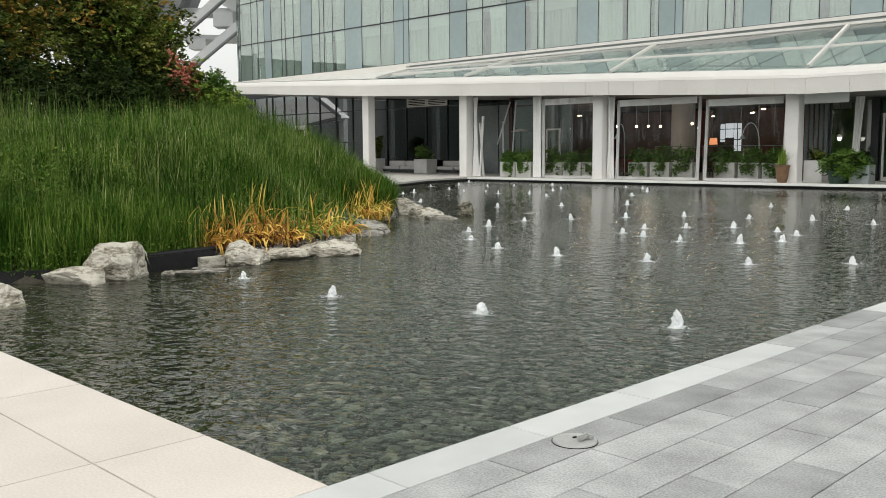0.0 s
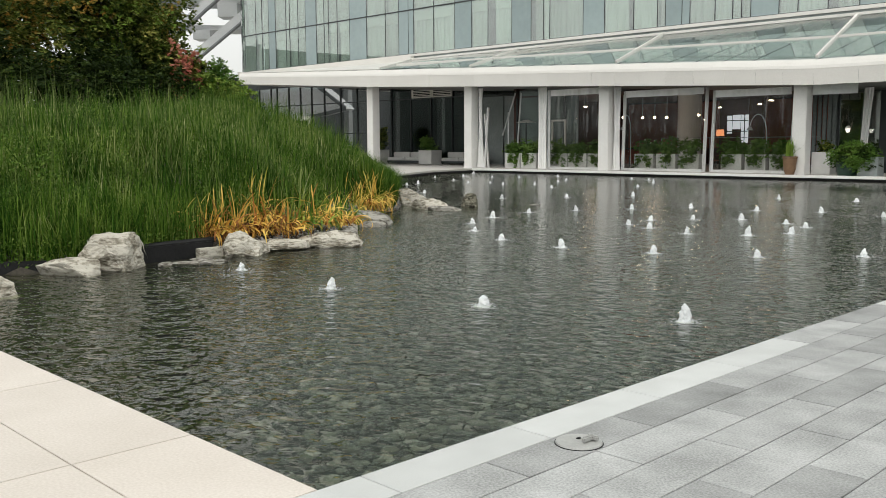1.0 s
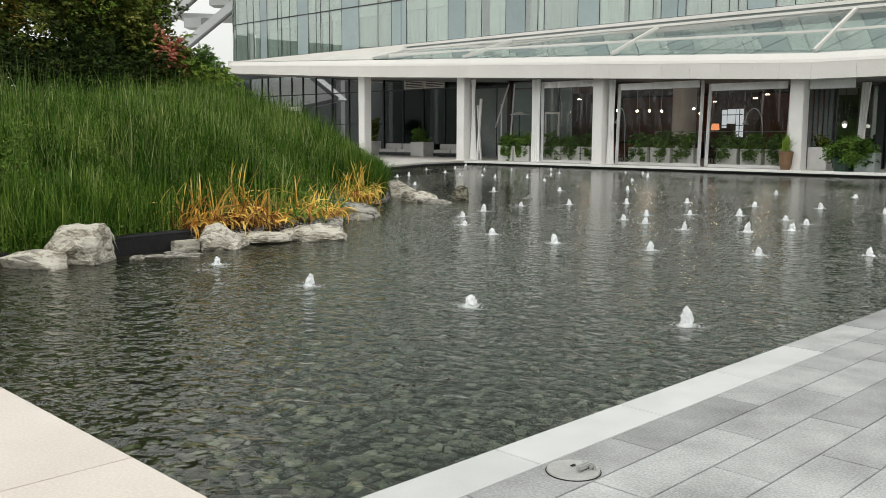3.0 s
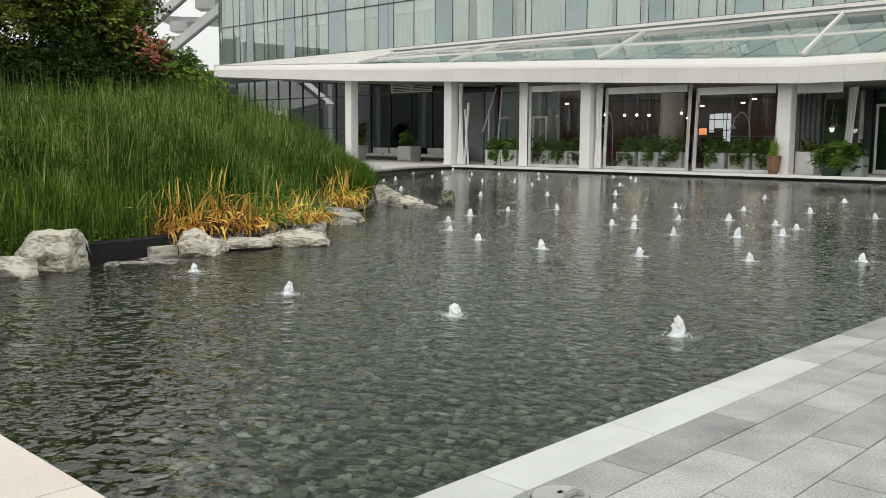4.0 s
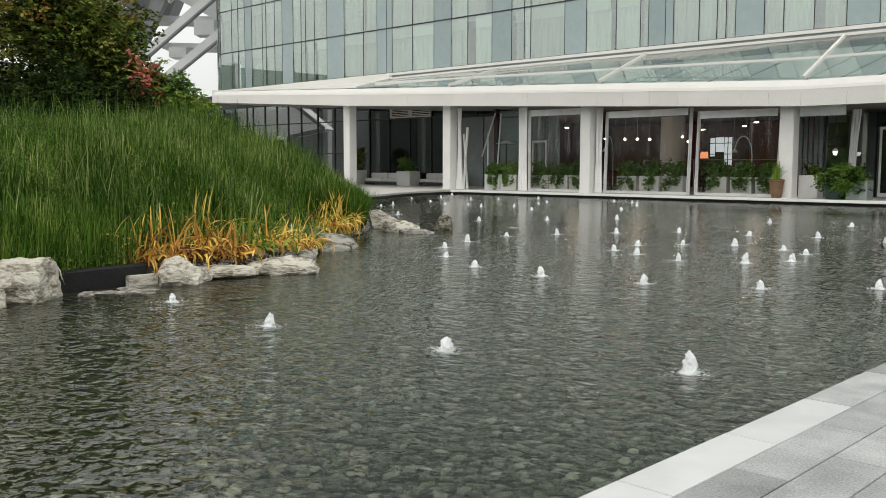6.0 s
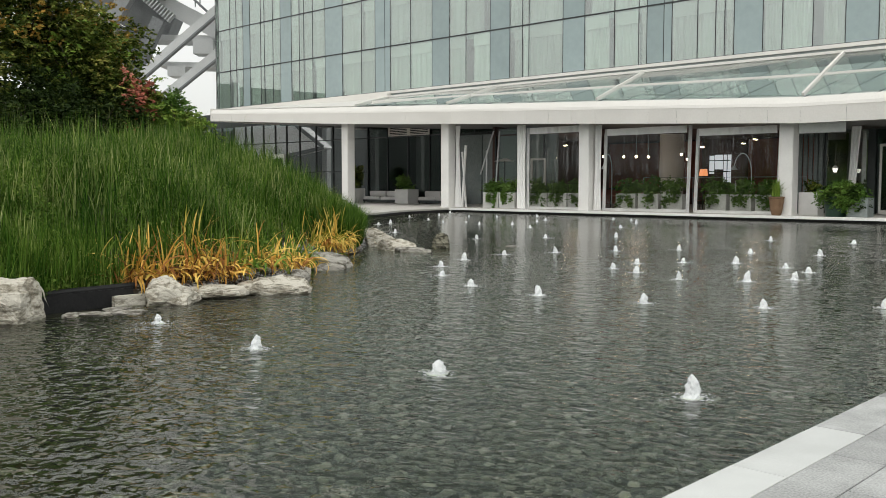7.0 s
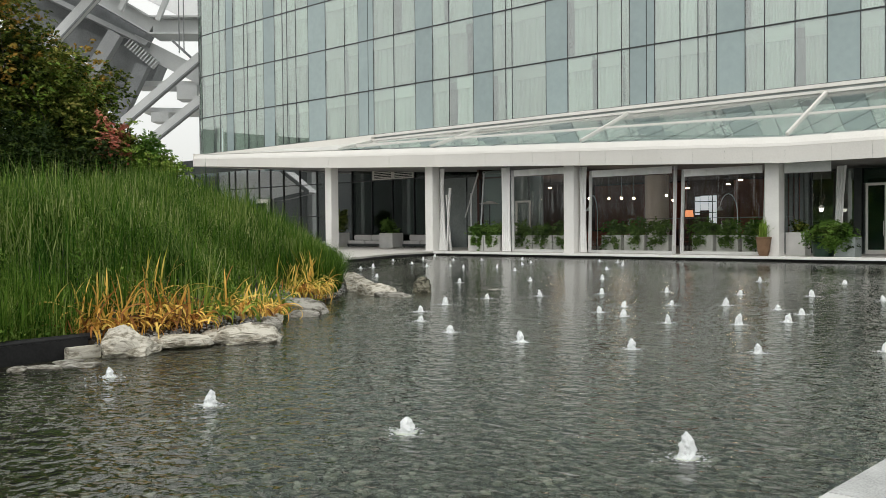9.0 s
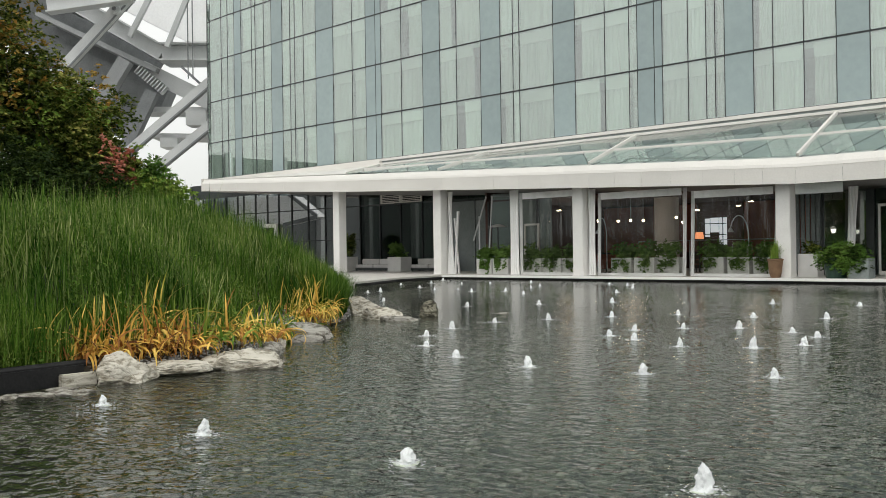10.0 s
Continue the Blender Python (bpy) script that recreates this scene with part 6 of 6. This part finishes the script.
def pebble_mesh(name, centres, sizes, mat, sub=1, flat=0.5):
    """Many rounded stones in one mesh."""
    bm = bmesh.new()
    bmesh.ops.create_icosphere(bm, subdivisions=sub, radius=1)
    base = np.array([v.co[:] for v in bm.verts])
    tri = np.array([[v.index for v in f.verts] for f in bm.faces])
    bm.free()
    n = len(centres)
    yaw = rng.uniform(0, 6.283, n)
    sx, sy, sz = sizes * rng.uniform(0.8, 1.3, n), sizes * rng.uniform(0.6, 0.95, n), sizes * flat * rng.uniform(0.75, 1.25, n)
    lx, ly, lz = base[None, :, 0] * sx[:, None], base[None, :, 1] * sy[:, None], base[None, :, 2] * sz[:, None]
    wob = 1 + 0.12 * np.sin(base[None, :, 0] * 3 + yaw[:, None] * 5) * np.cos(base[None, :, 1] * 2.5 + yaw[:, None] * 3)
    lx, ly = lx * wob, ly * wob
    tilt = rng.normal(0, 0.14, n)[:, None]
    lz = lz + lx * tilt
    c, s_ = np.cos(yaw)[:, None], np.sin(yaw)[:, None]
    v = np.stack([lx * c - ly * s_, lx * s_ + ly * c, lz], -1) + centres[:, None, :]
    f = (np.arange(n)[:, None, None] * len(base) + tri[None]).reshape(-1, 3)
    return arrays_mesh(name, v.reshape(-1, 3), f, mat, True)


x, y, d = scatter(90000, -19, -8.6, 0.6, 16, -0.25, 0.62)
k = (rng.random(len(x)) < 0.85) & ~((y > 3.3) & (y < 5.1) & (d < 0.35)) & ~((y > 1.1) & (y < 2.5) & (d < 0.3))
x, y, d = x[k], y[k], d[k]
c = np.stack([x, y, np.where(d > 0, hill(x, y), -0.16 - 0.25 * (-d)) + 0.03], -1)
tagged(new("bank_pebbles", pebble_mesh("bank_pebbles", c, rng.uniform(0.012, 0.038, len(x)), M_PEBBLE)), "small grey pebbles strewn along the waterline", "pebbles", kind="stuff")


# cobbles under the water: the nearest ones singly, the others as one mass
def cobble_field():
    step = 0.088
    gx, gy = np.meshgrid(np.arange(-15.9, -0.05, step), np.arange(0.06, 20.0, step))
    gx, gy = gx.ravel() + rng.normal(0, step * 0.27, gx.size), gy.ravel() + rng.normal(0, step * 0.27, gy.size)
    gx = gx + (step / 2) * (np.round(gy / step) % 2)
    near = 10.0 + gx * 0.25
    keep = (shore_distance(gx, gy) < 0.1) & (gx < -0.05) & (gy > 0.05) & (gy < near + 8.5)
    keep &= rng.random(gx.size) < np.clip((gx * 0.72 + gy * 0.69 + 2.4) / 2.4, 0.3, 1)      # they thin out towards the bank and bare the dark bed
    gx, gy = gx[keep], gy[keep]
    z = -0.265 + rng.normal(0, 0.014, len(gx))
    c = np.stack([gx, gy, z], -1)
    size = rng.uniform(0.035, 0.053, len(gx))
    close = (gx > -2.3) & (gx < -0.3) & (gy < 1.9) & (gy > 0.25) & (rng.random(len(gx)) < 0.55)
    pick = np.flatnonzero(close)[:290]
    rest = np.ones(len(gx), bool)
    rest[pick] = False
    stuff = new("cobble_mass", pebble_mesh("cobble_mass", c[rest], size[rest], M_COBBLE, 1, 0.32))
    tagged(stuff, kind="stuff")
    stuff.parent = pond_bed
    kinds = [pebble_mesh("cobble", np.zeros((1, 3)), np.array([0.050]), M_COBBLE_ONE, 2, 0.38) for _ in range(8)]
    for i, p in enumerate(pick):
        k = size[p] / 0.054 * 1.12
        shared("cobble", kinds[i % 8], pond_bed, pose(*c[p], 0, 0, rng.uniform(0, 360)) @ Matrix.Diagonal((k, k, k, 1)))


cobble_field()

cap = thing("drain_cap", "round pale steel drain cap set in the paving", "drain cap")
part("disc", rod((0.49, 1.455, 0.0015), (0.49, 1.455, 0.014), 0.135, 0.13, 32), M_CAP, cap)
part("ring", rod((0.49, 1.455, 0.001), (0.49, 1.455, 0.005), 0.139, 0.138, 32), M_BLACK, cap)
part("latch", box(0.52, 1.43, 0.0145, 0.545, 1.53, 0.05, 0.008), M_CAP, cap)
part("latch", box(0.50, 1.505, 0.0145, 0.575, 1.535, 0.045, 0.008), M_CAP, cap)
part("keyhole", box(0.455, 1.47, 0.0142, 0.475, 1.5, 0.02, 0.003), M_BLACK, cap)


# ---------------------------------------------------------------- fountain jets
JETS = [(-1.107, 5.315), (-3.147, 4.59), (-5.305, 4.169), (-7.563, 4.338), (-5.975, 9.596), (-7.538, 9.821), (-2.974, 10.599), (-4.39, 9.921), (-1.809, 11.728),
        (-10.35, 12.01), (-9.06, 10.71), (-11.06, 13.46), (-11.45, 15.26), (-15.95, 19.29), (-10.91, 16.52), (-14.76, 21.12), (-7.57, 13.97), (-10.17, 17.99),
        (-7.85, 15.27), (-6.82, 13.59), (-5.64, 13.07), (-9.23, 19.39), (-7.31, 16.18), (-6.42, 16.77), (-4.63, 13.56), (-7.45, 19.59), (-9.25, 24.67)]
JETS += [(-5.23, 16.47), (-4.18, 14.41), (-4.52, 15.85), (-6.0, 20.11), (-6.96, 24.84), (-4.35, 19.7), (-13.49, 23.04), (-23.83, 27.38), (-22.3, 26.49),
         (-28.29, 32.41), (-27.19, 33.27), (-21.26, 27.34), (-19.16, 25.86), (-22.23, 30.19), (-23.11, 31.92), (-26.12, 35.1), (-16.82, 28.41), (-18.3, 31.85),
         (-20.1, 34.3), (-21.47, 34.95), (-25.5, 23.87), (-25.93, 24.94), (-27.31, 28.58), (-24.59, 26.76), (-30.65, 30.57), (-20.32, 20.0), (-30.61, 32.66), (-33.34, 36.34)]


def jet_meshes(seed):
    r = random.Random(seed)
    off = Vector((seed * 7.3, 0, 0))
    bm = bmesh.new()
    bmesh.ops.create_icosphere(bm, subdivisions=4, radius=1)
    tall, lean = r.uniform(0.115, 0.16), r.uniform(-0.03, 0.03)
    for v in bm.verts:
        t = (v.co.z + 1) / 2
        w = 0.05 * (1 - t ** 3.6) ** 0.5 * (0.72 + 0.28 * (1 - t)) + 0.03 * max(0.0, 1 - t * 6) ** 2 + 0.002
        k = 1 + 0.45 * noise.noise(v.co * 1.7 + off) + 0.35 * noise.noise(v.co * 4.5 + off)
        f = Vector((v.co.x, v.co.y, 0))
        f = f.normalized() if f.length > 1e-5 else f
        v.co = Vector((f.x * w * k + lean * t * t, f.y * w * k, tall * t * (1 + 0.2 * noise.noise(Vector((v.co.x * 1.4, v.co.y * 1.4, seed))) + 0.15 * noise.noise(v.co * 5 + off)) - 0.01))
    column = mesh_of("water_column", bm, M_FOAM, True)
    bm = bmesh.new()
    for k in range(46):
        a, d = r.uniform(0, 6.283), abs(r.gauss(0.10, 0.07)) + 0.04
        s = r.uniform(0.002, 0.006)
        bmesh.ops.create_icosphere(bm, subdivisions=1, radius=1, matrix=Matrix.Translation((d * math.cos(a), d * math.sin(a), 0.004)) @ Matrix.Diagonal((s * 1.8, s * 1.8, s * 0.7, 1)))
    for k in range(34):                               # flat froth close round the foot
        a, d = r.uniform(0, 6.283), r.uniform(0.05, 0.15)
        s = r.uniform(0.006, 0.016)
        bmesh.ops.create_icosphere(bm, subdivisions=1, radius=1, matrix=Matrix.Translation((d * math.cos(a), d * math.sin(a), 0.001)) @ Matrix.Rotation(a, 4, "Z") @ Matrix.Diagonal((s * 0.7, s * 1.9, s * 0.22, 1)))
    splash = mesh_of("splash", bm, M_FOAM, True)
    return column, splash


kinds = [jet_meshes(s) for s in range(6)]
for i, (x, y) in enumerate(JETS):
    ob = thing("fountain_jet", "low white bubbling fountain jet in the pond", "fountain jet", "bubbling jets in the pond", at=(x, y, WATER))
    col, spl = kinds[i % 6]
    s = rng.uniform(0.85, 1.15)
    shared("water_column", col, ob, pose(0, 0, 0, 0, 0, rng.uniform(0, 360)) @ Matrix.Diagonal((s, s, s * rng.uniform(0.8, 1.15), 1)))
    tagged(shared("splash", spl, ob, pose(0, 0, 0, 0, 0, rng.uniform(0, 360))), kind="stuff")

lay_paving()
